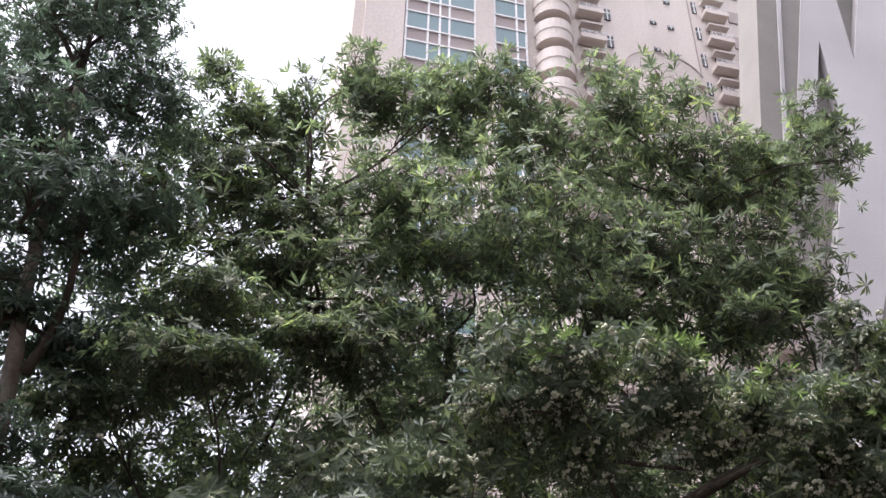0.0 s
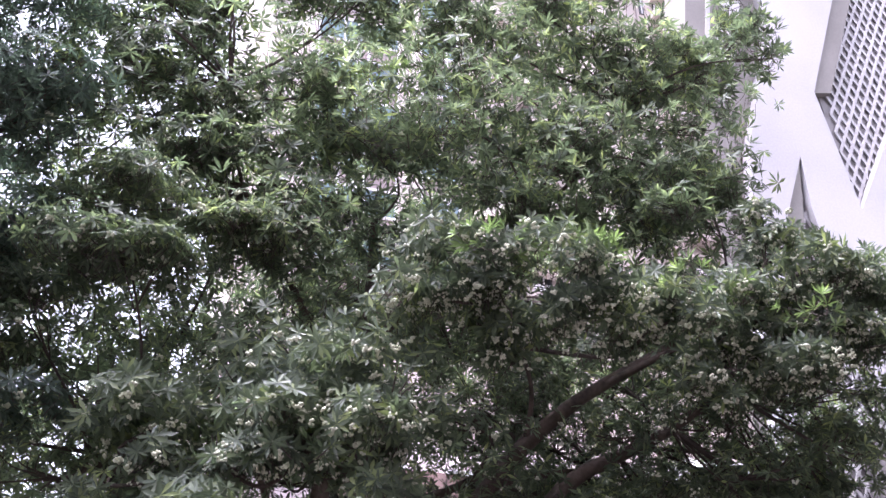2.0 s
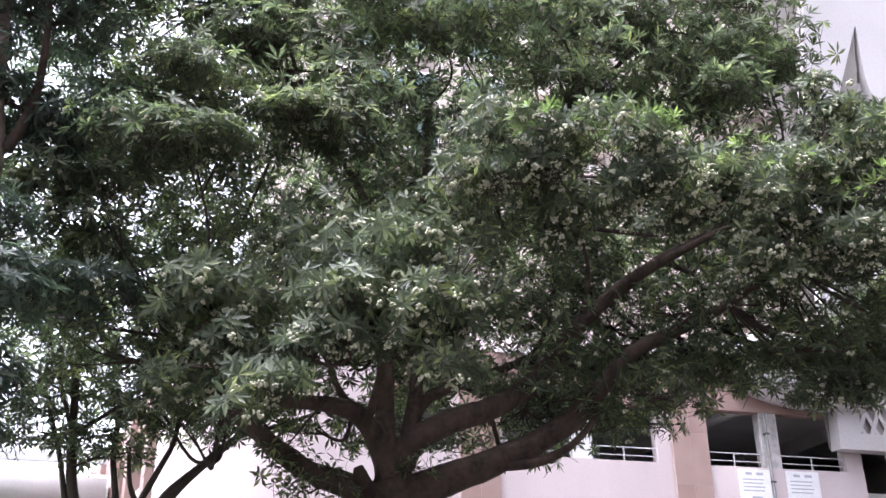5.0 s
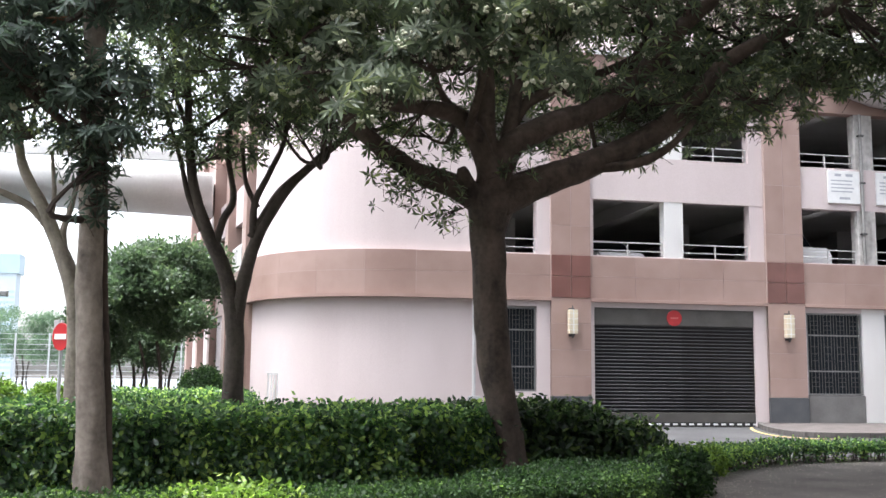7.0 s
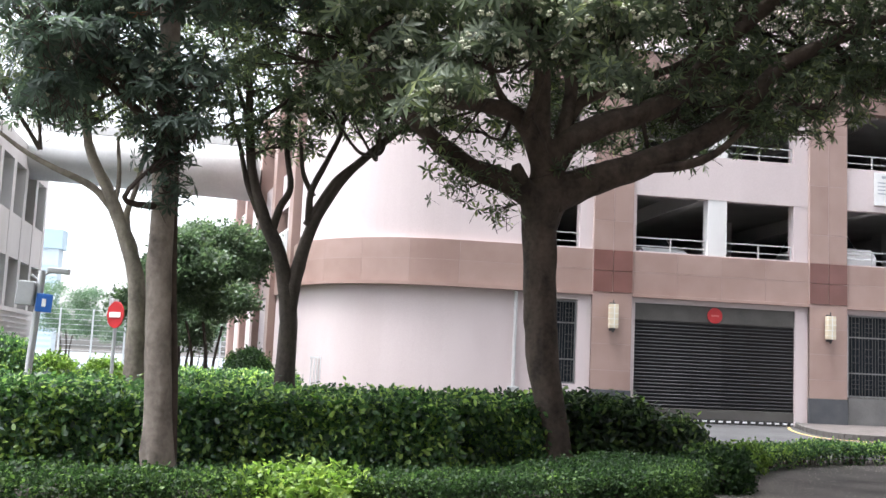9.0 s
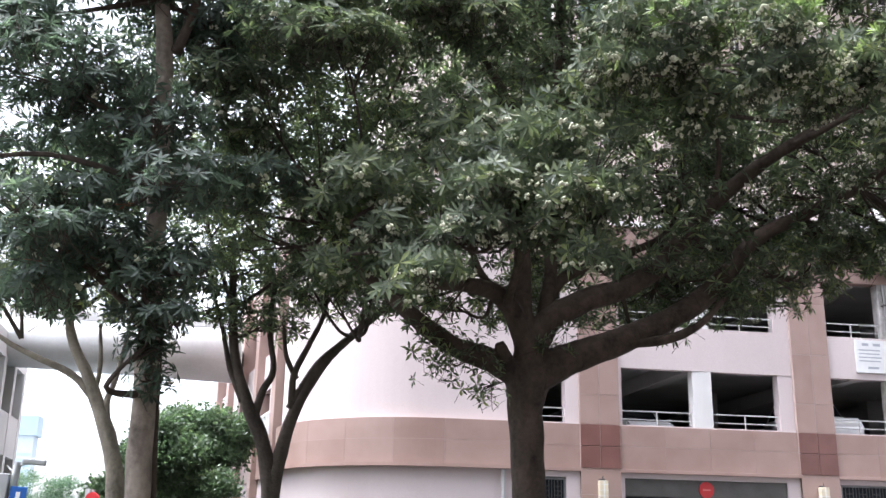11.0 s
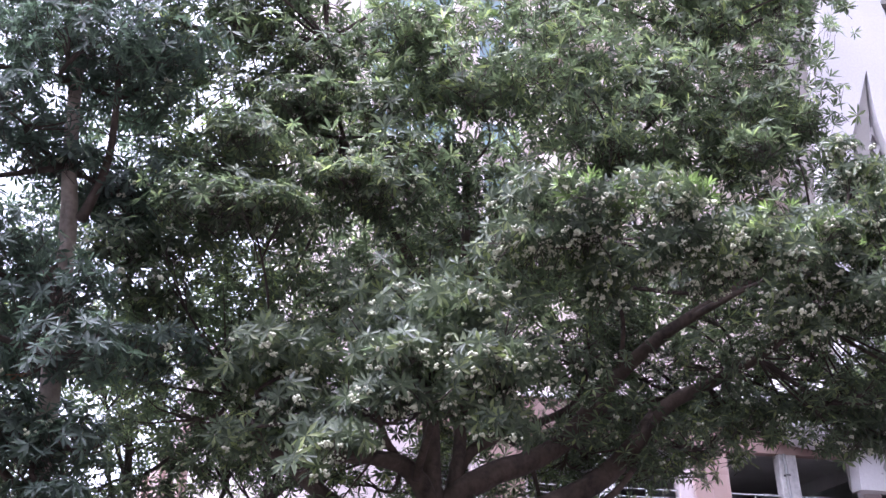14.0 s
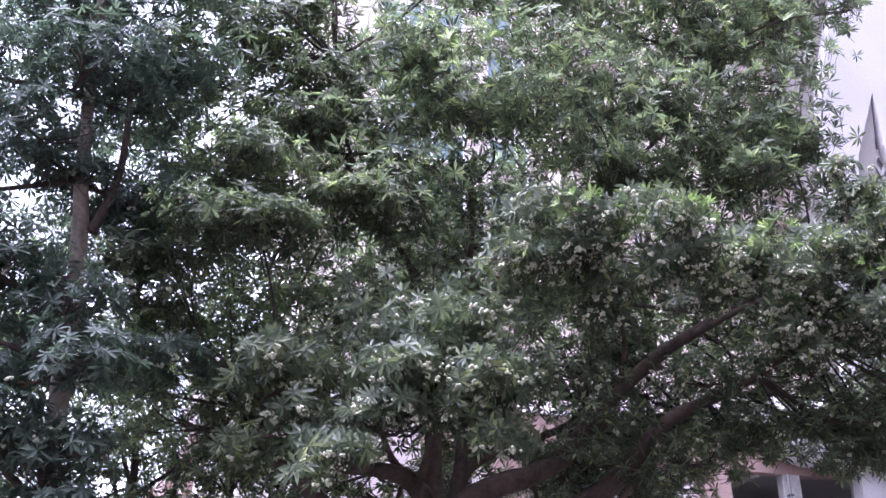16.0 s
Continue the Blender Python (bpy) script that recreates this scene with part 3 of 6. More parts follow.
# roller shutter
shutter = part("roller_shutter", box(10.56, 16.22, 0.05, 0.35, 3.30, 3.86, 0.01), M_BOX, garage, "lowered dark grey roller shutter under a grey box")
prof = [(0.118, 0.0), (0.074, 0.074), (0.064, 0.080), (0.064, 0.086), (0.092, 0.113), (0.13, 0.113), (0.13, 0.0)]
# lit lips on the left, dimmer ones and darker slats to the right
for x0, x1, body, lip in ((10.56, 13.62, M_SLAT, M_LIP), (13.62, 14.4, M_SLAT, M_LIPDIM), (14.4, 16.22, M_SLATDARK, M_LIPDIM)):
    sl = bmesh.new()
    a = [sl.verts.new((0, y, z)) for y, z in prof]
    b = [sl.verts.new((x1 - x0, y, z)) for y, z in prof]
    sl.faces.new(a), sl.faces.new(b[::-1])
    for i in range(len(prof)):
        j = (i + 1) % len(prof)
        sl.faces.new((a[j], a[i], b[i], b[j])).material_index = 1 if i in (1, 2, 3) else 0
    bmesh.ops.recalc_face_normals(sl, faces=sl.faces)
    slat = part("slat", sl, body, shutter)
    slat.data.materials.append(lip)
    slat.location = (x0, 0, 0.47)
    for i in range(1, 25):
        o = new("slat", slat.data)
        o.parent, o.location = shutter, (x0, 0, 0.47 + 0.1135 * i)
part("bottom_bar", box(10.56, 16.22, 0.06, 0.14, 0.14, 0.46, 0.01), M_BOX, shutter, "light grey bottom bar")
part("bottom_seal", box(10.56, 16.22, 0.065, 0.12, 0.02, 0.14), M_RUBBER, shutter)
mk = box(0, 0.16, 0.055, 0.064, 0.05, 0.11)
mark = part("seal_mark", mk, M_SIGNWHITE, shutter)
mark.location = (10.7, 0, 0)
for i in range(1, 20):
    s = new("seal_mark", mark.data)
    s.parent, s.location = shutter, (10.7 + 0.285 * i, 0, 0)


# rounded corner bay
def arc(cx, cy, r, a0, a1, n):
    return [(cx + r * math.cos(radians(a0 + (a1 - a0) * i / n)), cy + r * math.sin(radians(a0 + (a1 - a0) * i / n))) for i in range(n + 1)]


def bent_wall(name, r0, r1, z0, z1, material, a0=270, a1=180, n=28, parent=None, x_end=6.75):
    out, inn = arc(4.6, 5.0, r1, a0, a1, n), arc(4.6, 5.0, r0, a0, a1, n)
    if x_end and a0 == 270:
        out, inn = [(x_end, 5.0 - r1)] + out, [(x_end, 5.0 - r0)] + inn
    return part(name, slab(out + inn[::-1], z0, z1), material, parent or garage)


bent_wall("bay_wall", 4.6, 5.0, 0.0, 4.02, M_WALL)
bent_wall("bay_wall", 4.6, 5.0, 5.53, 12.4, M_WALL)
bay_band = bent_wall("bay_band", 4.7, 5.183, 4.02, 5.53, M_PINKJOINT)
bent_wall("ledge", 5.186, 5.28, 4.02, 4.13, M_PINK)
for i in range(5):
    for z0, z1 in ((4.13, 4.87), (4.87, 5.53)):
        bent_wall("panel", 5.122, 5.19, z0 + 0.004, z1 - 0.004, M_PINK, 270 - 18 * i - 0.05, 270 - 18 * (i + 1) + 0.05, 6, bay_band, 0)
for z0, z1 in ((4.13, 4.87), (4.87, 5.53)):
    part("panel", box(4.61, 6.75, -0.19, -0.122, z0 + 0.004, z1 - 0.004), M_PINK, bay_band)
bent_wall("coping", 4.6, 5.1, 12.4, 12.55, M_WHITE)
bent_wall("base_course", 5.0, 5.05, 0.0, 0.5, M_PLINTH)
part("corner_strip", box(-0.52, -0.3, 4.8, 5.5, 0, 4.02), M_PINK, garage, "pink granite corner strip")

# side wing that runs back from the bay
WX0, WY0, WX1, WY1 = -0.42, 5.5, -3.4, 24.0
wing_dir = Vector((WX1 - WX0, WY1 - WY0, 0))
wing_len = wing_dir.length
wing = thing("garage_wing", "receding side wing of the garage with pink piers", "building", (WX0, FY + WY0, 0))
wing.rotation_euler = (0, 0, math.atan2(wing_dir.y, wing_dir.x))
for z0, z1, m, d in ((0, 4.02, M_WALL, 0.0), (4.02, 5.53, M_PINK, 0.1), (7.46, 8.93, M_WALL, 0.0), (10.91, 12.4, M_PINK, 0.05)):
    part("wing_wall", box(0, wing_len, -0.35, d, z0, z1), m, wing)
part("wing_back", box(0, wing_len, -3.2, -3.0, 0, 12.4), M_CONC, wing)
for z in (4.62, 8.02, 12.1):
    part("deck", box(0, wing_len, -3.0, -0.35, z, z + 0.28), M_CONC, wing)
for i in range(5):
    x = i * (wing_len - 0.8) / 4
    part("pilaster", box(x, x + 0.8, -0.4, 0.3, 0, 12.4, 0.02), M_PINK, wing)
    if i < 4:
        part("post", box(x + 2.4, x + 2.9, -0.33, -0.02, 5.53, 7.46), M_WALL, wing)
        part("post", box(x + 2.4, x + 2.9, -0.33, -0.02, 8.93, 10.91), M_WALL, wing)
balustrade = part("balustrade", box(0.85, 4.2, 0.06, 0.12, 6.42, 6.5, 0.01), M_SIGNWHITE, wing, "short white post balustrade")
for i in range(9):
    part("baluster", box(0.9 + 0.4 * i, 1.02 + 0.4 * i, 0.05, 0.13, 5.53, 6.42, 0.01), M_SIGNWHITE, balustrade)
part("wing_end", box(wing_len, wing_len + 0.3, -3.2, 0.1, 0, 12.4), M_WALL, wing)


def wall_lamp(x, z):
    lamp = thing("wall_lamp", "square frosted wall lantern with metal ends on the pilaster", "wall lamp", (x, FY - 0.13, z), "wall lamps on the pilasters")
    part("back_plate", box(-0.1, 0.1, -0.03, 0, -0.5, 0.42, 0.008), M_GRILLE, lamp)
    sh = part("shade", box(-0.145, 0.145, -0.24, -0.03, -0.42, 0.36, 0.02), M_LAMP, lamp, "cream frosted glass shade")
    for zz in (-0.3, -0.12, 0.06, 0.24):
        part("shade_ring", box(-0.152, 0.152, -0.248, -0.03, zz - 0.008, zz + 0.008), M_SIGNWHITE, sh)
    part("shade_rib", box(-0.012, 0.012, -0.25, -0.24, -0.42, 0.36), M_SIGNWHITE, sh)
    fb = bmesh.new()
    rod(fb, (0, -0.13, 0.36), (0, -0.13, 0.5), 0.02)
    part("finial", fb, M_GRILLE, lamp)
    fb = bmesh.new()
    bmesh.ops.create_cone(fb, cap_ends=True, segments=10, radius1=0.02, radius2=0.08, depth=0.14, matrix=Matrix.Translation((0, -0.13, -0.49)))
    part("drop", fb, M_GRILLE, lamp)


wall_lamp(9.73, 3.38)
wall_lamp(17.36, 3.38)

disc = thing("no_parking_disc", "round red disc sign with a worn pale line", "sign", (13.36, FY + 0.05, 3.56))
db = bmesh.new()
bmesh.ops.create_cone(db, cap_ends=True, segments=32, radius1=0.26, radius2=0.26, depth=0.03, matrix=Matrix.Rotation(radians(90), 4, "X") @ Matrix.Translation((0, 0, 0.015)))
part("disc", db, M_REDSIGN, disc)
for k in range(4):
    part("print_bar", box(-0.13 + 0.07 * k, -0.08 + 0.07 * k, -0.036, -0.03, -0.025, 0.025), M_PALERED, disc)


def notice(x0, x1, z0, z1):
    sign = thing("notice_board", "white notice board with grey rows of print on the spandrel", "sign", (x0, FY, z0), "notice boards")
    w, h = x1 - x0, z1 - z0
    part("board", box(0, w, -0.09, -0.03, 0, h, 0.01), M_SIGNWHITE, sign)
    part("fixing", box(w * 0.2, w * 0.8, -0.03, 0, h * 0.3, h * 0.7), M_STEEL, sign)
    rnd = random.Random(4)
    part("print_bar", box(w * 0.22, w * 0.42, -0.094, -0.09, h * 0.82, h * 0.9), M_INK, sign)
    part("print_bar", box(w * 0.56, w * 0.78, -0.094, -0.09, h * 0.82, h * 0.9), M_INK, sign)
    for i in range(4):
        y = h * (0.67 - 0.11 * i)
        part("print_bar", box(w * 0.1, w * rnd.uniform(0.72, 0.92), -0.094, -0.09, y, y + h * 0.035), M_INK, sign)
    part("print_bar", box(w * 0.35, w * 0.68, -0.094, -0.09, h * 0.12, h * 0.19), M_INK, sign)


notice(19.1, 20.34, 7.69, 8.85)
notice(20.98, 22.3, 7.69, 8.85)

pipe = thing("drain_pipe", "grey stained drain pipe down the white post", "pipe", (20.42, FY - 0.09, 4.2))
pb = bmesh.new()
rod(pb, (0, 0, 1.4), (0, 0, 6.7), 0.055, 12)
part("pipe", pb, M_OLDPIPE, pipe)
for z in (2.4, 4.2, 5.9):
    part("clamp", box(-0.09, 0.09, -0.08, 0.09, z, z + 0.06), M_GRILLE, pipe)
pipe2 = thing("drain_pipe", "pale drain pipe with a grey box at its foot", "pipe", (6.5, FY - 0.13, 0))
pb = bmesh.new()
rod(pb, (0, 0, 0.9), (0, 0, 4.0), 0.06, 12)
part("pipe", pb, M_STEEL, pipe2)
part("foot_box", box(-0.18, 0.18, -0.15, 0.1, 0.55, 0.95, 0.03), M_POLE, pipe2)


def parked_car(x, y, z, turn, paint, label, tall=1.0):
    car = thing("parked_car", label, "car", (x, y, z))
    car.rotation_euler = (0, 0, radians(turn))
    car.scale.z = tall
    bm = bmesh.new()
    prof = [(-2.1, 0.3), (-2.15, 0.75), (-1.95, 0.95), (-0.95, 1.02), (-0.3, 1.5), (1.1, 1.52), (1.85, 1.05), (2.15, 0.98), (2.2, 0.35)]
    prism(prof, -0.85, 0.85, bm)
    bmesh.ops.bevel(bm, geom=bm.edges[:], offset=0.08, segments=2, affect="EDGES")
    part("body", bm, paint, car, smooth=False)
    part("windscreen", prism([(-0.93, 1.06), (-0.36, 1.47), (-0.3, 1.47), (-0.85, 1.06)], -0.72, 0.72, None), M_DARKGLASS, car).location.x = -0.03
    part("rear_window", prism([(1.2, 1.47), (1.82, 1.08), (1.9, 1.08), (1.26, 1.5)], -0.7, 0.7, None), M_DARKGLASS, car).location.x = 0.03
    for s in (-1, 1):
        part("side_window", prism([(-0.7, 1.05), (-0.25, 1.42), (1.05, 1.44), (1.55, 1.08)], s * 0.85 - 0.012, s * 0.85 + 0.012), M_DARKGLASS, car)
        for xx in (-1.35, 1.35):
            wb = bmesh.new()
            rod(wb, (xx, s * 0.72, 0.32), (xx, s * 0.9, 0.32), 0.32, 20)
            wh = part("wheel", wb, M_RUBBER, car)
            wb = bmesh.new()
            rod(wb, (xx, s * 0.9, 0.32), (xx, s * 0.915, 0.32), 0.2, 14)
            part("rim", wb, M_STEEL, wh)


parked_car(11.9, FY + 3.0, 4.9, 90, M_CARWHITE, "white car parked on the open deck")
parked_car(18.8, FY + 2.75, 4.9, 90, M_CARWHITE, "tall white car parked behind the deck rail", 1.4)


# ---- white diagrid building beside the garage ----
DY = 29.3
diagrid = thing("diagrid_building", "tall white concrete building with leaning frame and lattice screens", "building", (0, DY, 0))


def plate(outline, holes, y0, y1):
    """A flat plate in x and z with openings, given depth along y."""
    loops = [[Vector((x, 0, z)) for x, z in ring] for ring in [outline, *holes]]
    flat = [p for ring in loops for p in ring]
    bm = bmesh.new()
    f = [bm.verts.new((p.x, y0, p.z)) for p in flat]
    k = [bm.verts.new((p.x, y1, p.z)) for p in flat]
    for t3 in tessellate_polygon([[(p.x, p.z, 0) for p in ring] for ring in loops]):
        bm.faces.new([f[i] for i in t3])
        bm.faces.new([k[i] for i in reversed(t3)])
    c = 0
    for ring in loops:
        for i in range(len(ring)):
            p, q = c + i, c + (i + 1) % len(ring)
            bm.faces.new((f[p], f[q], k[q], k[p]))
        c += len(ring)
    bmesh.ops.recalc_face_normals(bm, faces=bm.faces)
    return bm


def frame_piece(name, outline, y0=0.0, y1=1.2, material=None, label=""):
    return part(name, prism(outline, y0, y1), material or M_DIAGRID, diagrid, label)


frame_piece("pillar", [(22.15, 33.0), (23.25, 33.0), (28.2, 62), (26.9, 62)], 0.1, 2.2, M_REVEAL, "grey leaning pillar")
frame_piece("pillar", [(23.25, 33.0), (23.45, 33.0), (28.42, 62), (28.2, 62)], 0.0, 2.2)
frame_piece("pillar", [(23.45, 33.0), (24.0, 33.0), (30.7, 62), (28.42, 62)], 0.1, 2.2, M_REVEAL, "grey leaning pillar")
OUTER = [(22.95, 9.6), (23.2, 12.6), (23.6, 20), (24.78, 28.64), (26.09, 32.8), (27.24, 36.56), (27.39, 43.38), (26.34, 39.31), (24.9, 33.5), (23.9, 33.5), (25.3, 39.44), (26.9, 46.12), (30.7, 62), (60, 62), (60, 9.6)]
KITE = [(29.22, 32.95), (33.24, 43.12), (40.0, 60), (47.0, 60), (33.35, 31.78), (30.24, 26.35)]
SPEAR = [(27.49, 28.71), (26.0, 25.1), (24.6, 18), (24.0, 12.65), (23.95, 10.2), (28.0, 10.2), (29.0, 15.5), (28.0, 22), (27.45, 25.9)]
DART = [(29.37, 47.37), (29.22, 42.43), (30.82, 47.82), (33.5, 58), (31.9, 58)]
part("frame", plate(OUTER, [KITE, SPEAR, DART], 0.0, 0.55), M_DIAGRID, diagrid, "white concrete frame with slanted openings")
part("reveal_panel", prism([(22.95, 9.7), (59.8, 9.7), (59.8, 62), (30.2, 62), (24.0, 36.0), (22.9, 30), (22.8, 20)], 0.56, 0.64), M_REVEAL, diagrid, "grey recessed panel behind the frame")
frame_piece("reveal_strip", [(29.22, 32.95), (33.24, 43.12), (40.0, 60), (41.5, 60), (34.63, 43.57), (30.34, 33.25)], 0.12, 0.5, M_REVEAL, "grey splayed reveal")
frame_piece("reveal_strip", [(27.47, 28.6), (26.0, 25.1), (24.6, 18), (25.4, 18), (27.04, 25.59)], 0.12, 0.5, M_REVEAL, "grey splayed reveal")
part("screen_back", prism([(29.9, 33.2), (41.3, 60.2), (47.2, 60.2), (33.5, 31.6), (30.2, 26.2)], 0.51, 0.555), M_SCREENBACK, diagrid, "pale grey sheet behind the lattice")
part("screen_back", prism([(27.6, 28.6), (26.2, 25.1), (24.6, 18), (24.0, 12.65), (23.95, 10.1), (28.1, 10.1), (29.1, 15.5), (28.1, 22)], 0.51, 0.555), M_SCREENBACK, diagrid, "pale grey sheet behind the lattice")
part("side_wall", box(59.5, 60, 2.0, 14, 9.6, 62), M_DIAGRID, diagrid)
# flared cowl over the garage, its lower rim sweeping down to the white wall
sof = bmesh.new()
rims = []
for x, low, bulge in ((19.0, 12.5, 0.1), (19.15, 12.0, 0.22), (19.5, 11.6, 0.36), (20.1, 11.3, 0.5), (20.9, 11.08, 0.6), (22.2, 10.94, 0.65), (24.2, 10.93, 0.65)):
    h = 13.6 - low
    prof = [(0.6, low + 0.12), (0.3 - bulge * 0.4, low), (0.1 - bulge * 0.8, low + 0.05 * h), (-bulge, low + 0.22 * h), (-bulge * 1.05, low + 0.45 * h), (-bulge * 0.8, low + 0.75 * h), (-bulge * 0.3, 13.6), (0.6, 13.6)]
    rims.append([sof.verts.new((x, y, z)) for y, z in prof])
sof.faces.new(rims[0]), sof.faces.new(rims[-1][::-1])
for e0, e1 in zip(rims, rims[1:]):
    for i in range(len(e0)):
        k = (i + 1) % len(e0)
        sof.faces.new((e0[k], e0[i], e1[i], e1[k]))
bmesh.ops.recalc_face_normals(sof, faces=sof.faces)
part("cowl", sof, M_DIAGRID, diagrid, "smooth flared grey-white cowl", smooth=True)


def lattice(x0, x1, z0, z1, y, mask):
    """Diagonal slats crossing at a steep angle, the two directions lapped, clipped by a test on their middles."""
    bm = bmesh.new()
    step, rise, w = 0.56, 1.12, 0.085
    nx, nz = int((x1 - x0) / step) + 1, int((z1 - z0) / rise) + 1
    for i in range(nx):
        for j in range(nz):
            x, z = x0 + i * step, z0 + j * rise
            for sx, front in ((-1, y), (1, y - 0.012)):
                for xa, xb, za, zb in ((x, x + sx * step / 2, z, z + rise / 2), (x - sx * step / 2, x, z + rise / 2, z + rise)):
                    if not mask((xa + xb) / 2, (za + zb) / 2):
                        continue
                    ring = ((xa - w, za), (xa + w, za), (xb + w, zb), (xb - w, zb))
                    v = [bm.verts.new((px, front, pz)) for px, pz in ring]
                    u = [bm.verts.new((px, front + 0.06, pz)) for px, pz in ring]
                    bm.faces.new(v)
                    for a_, b_ in ((1, 2), (3, 0)):
                        bm.faces.new((v[b_], v[a_], u[a_], u[b_]))
    return bm


def inside(ring):
    def test(x, z):
        hit = False
        for (x0, z0), (x1, z1) in zip(ring, ring[1:] + ring[:1]):
            if (z0 > z) != (z1 > z) and x < (x1 - x0) * (z - z0) / (z1 - z0) + x0:
                hit = not hit
        return hit
    return test


part("lattice", lattice(30, 45, 26, 60, 0.40, inside([(30.34, 33.25), (34.63, 43.57), (41.5, 60), (47.3, 60.3), (33.5, 31.7), (30.24, 26.1)])), M_DIAGRID, diagrid, "white diamond lattice screen")
part("lattice", lattice(24, 30, 10, 29, 0.40, inside([(27.6, 28.9), (27.0, 25.6), (25.4, 18), (24.2, 18), (23.9, 12.6), (23.9, 10.0), (28.2, 10.0), (29.2, 15.5), (28.2, 22)])), M_DIAGRID, diagrid, "white diamond lattice screen")


# ---- apartment tower ----
TY = 43.5
tower = thing("apartment_tower", "pale pink apartment tower with teal glass bays and curved balconies", "building", (0, TY, 0))
ZT = 84.0
part("tower_wall", box(3.9, 34.4, 0.4, 16, 12.0, ZT), M_TOWER, tower)
part("podium", box(-1, 32, -5.5, 0.4, 12.6, 16.5), M_WALL, tower)
part("rounded_corner", slab(arc(5.0, 1.6, 1.2, 180, 300, 10) + [(5.6, 1.6)], 12, ZT), M_TOWER, tower)
part("pier", box(12.35, 13.6, -0.25, 0.4, 16.5, ZT), M_TOWER, tower)
part("pier", box(4.6, 7.3, -0.15, 0.4, 16.5, ZT), M_TOWER, tower)
part("roof_cap", box(3.6, 34.7, 0.2, 16.3, ZT, ZT + 1.0), M_TOWER, tower)
BASE, ST = 17.65, 3.0
FLOORS = range(3, 22)


def glass_bay(x0, x1, mullions, z):
    bay = part("glass_bay", box(x0, x1, 0.05, 0.25, z, z + ST), M_TOWERBROWN, tower)
    edges = [x0] + mullions + [x1]
    for a, b in zip(edges, edges[1:]):
        part("pane", box(a + 0.06, b - 0.06, 0.0, 0.05, z + 1.32, z + ST - 0.05), M_TEAL, bay)
    for zz in (z + 1.25, z + ST - 0.05):
        part("transom", box(x0 - 0.05, x1 + 0.05, -0.08, 0.04, zz, zz + 0.13), M_RAILWHITE, bay)
    for x in edges:
        part("mullion", box(x - 0.07, x + 0.07, -0.06, 0.04, z, z + ST), M_RAILWHITE, bay)


def balcony(x0, x1, z):
    w, c = (x1 - x0) / 2, (x0 + x1) / 2
    shape = [(c + w * math.cos(radians(a)), 0.4 - 1.5 * math.sin(radians(a))) for a in range(0, 181, 15)]
    bal = part("balcony", slab(shape, z, z + 0.95), M_TOWER, tower, "rounded white balcony")
    part("balcony_door", box(c - w * 0.85, c + w * 0.85, 0.3, 0.4, z + 0.95, z + 2.7), M_TOWERBROWN, bal)
    inner = [(c + (w - 0.06) * math.cos(radians(a)), 0.4 - 1.44 * math.sin(radians(a))) for a in range(0, 181, 15)]
    part("balcony_recess", slab(inner, z + 1.95, z + ST), M_TOWER, bal)


def small_window(x0, x1, z0, z1, hood):
    win = part("window", box(x0, x1, 0.30, 0.42, z0, z1), M_TOWERGLASS, tower)
    part("window_frame", box((x0 + x1) / 2 - 0.04, (x0 + x1) / 2 + 0.04, 0.26, 0.3, z0, z1), M_RAILWHITE, win)
    part("window_frame", box(x0, x1, 0.26, 0.3, z0 + (z1 - z0) * 0.6, z0 + (z1 - z0) * 0.6 + 0.07), M_RAILWHITE, win)
    if hood:
        part("hood", box(x0 - 0.3, x1 + 0.3, -0.35, 0.35, z1, z1 + 0.16), M_TOWER, win)
        part("planter", box(x0 - 0.45, x1 + 0.45, -0.45, 0.35, z0 - 0.55, z0 - 0.12), M_TOWER, win)
        rb = bmesh.new()
        for k in range(3):
            box(x0 - 0.45, x1 + 0.45, -0.45, -0.42, z0 - 0.05 + 0.14 * k, z0 - 0.01 + 0.14 * k, 0, rb)
        part("guard_rail", rb, M_RAILWHITE, win)


for i in FLOORS:
    z = BASE + i * ST
    glass_bay(7.45, 12.3, [8.98, 9.8, 10.47], z)
    glass_bay(13.73, 16.0, [15.34], z + 0.15)
    small_window(5.35, 5.95, z + 0.9, z + 1.9, False)
    balcony(16.7, 19.6, z + 0.2)
    small_window(20.45, 21.5, z + 1.1, z + 2.3, True)
    small_window(22.3, 22.8, z + 0.9, z + 2.1, False)
    small_window(26.0, 26.5, z + 1.55, z + 1.95, False)
    small_window(27.4, 27.9, z + 1.35, z + 1.75, False)
    small_window(29.75, 30.1, z + 0.9, z + 2.2, False)
    small_window(30.85, 31.9, z + 0.9, z + 2.1, True)
    part("recess", box(32.8, 33.9, 0.3, 0.42, z + 0.7, z + 2.0), M_TOWERBROWN, tower)
part("bulge", slab([(23.1, 0.4)] + [(26.2 + 3.1 * math.cos(radians(a)), 0.4 - 0.75 * math.sin(radians(a))) for a in range(165, 14, -15)] + [(29.3, 0.4)], 16.5, 54.8), M_TOWER, tower, "rounded projecting wall face")
part("arched_head", prism([(23.1, 54.8), (23.35, 55.7), (23.9, 56.45), (24.7, 56.95), (26.2, 57.2), (27.6, 56.95), (28.5, 56.3), (29.05, 55.6), (29.3, 54.8)], -0.2, 0.4), M_TOWER, tower)
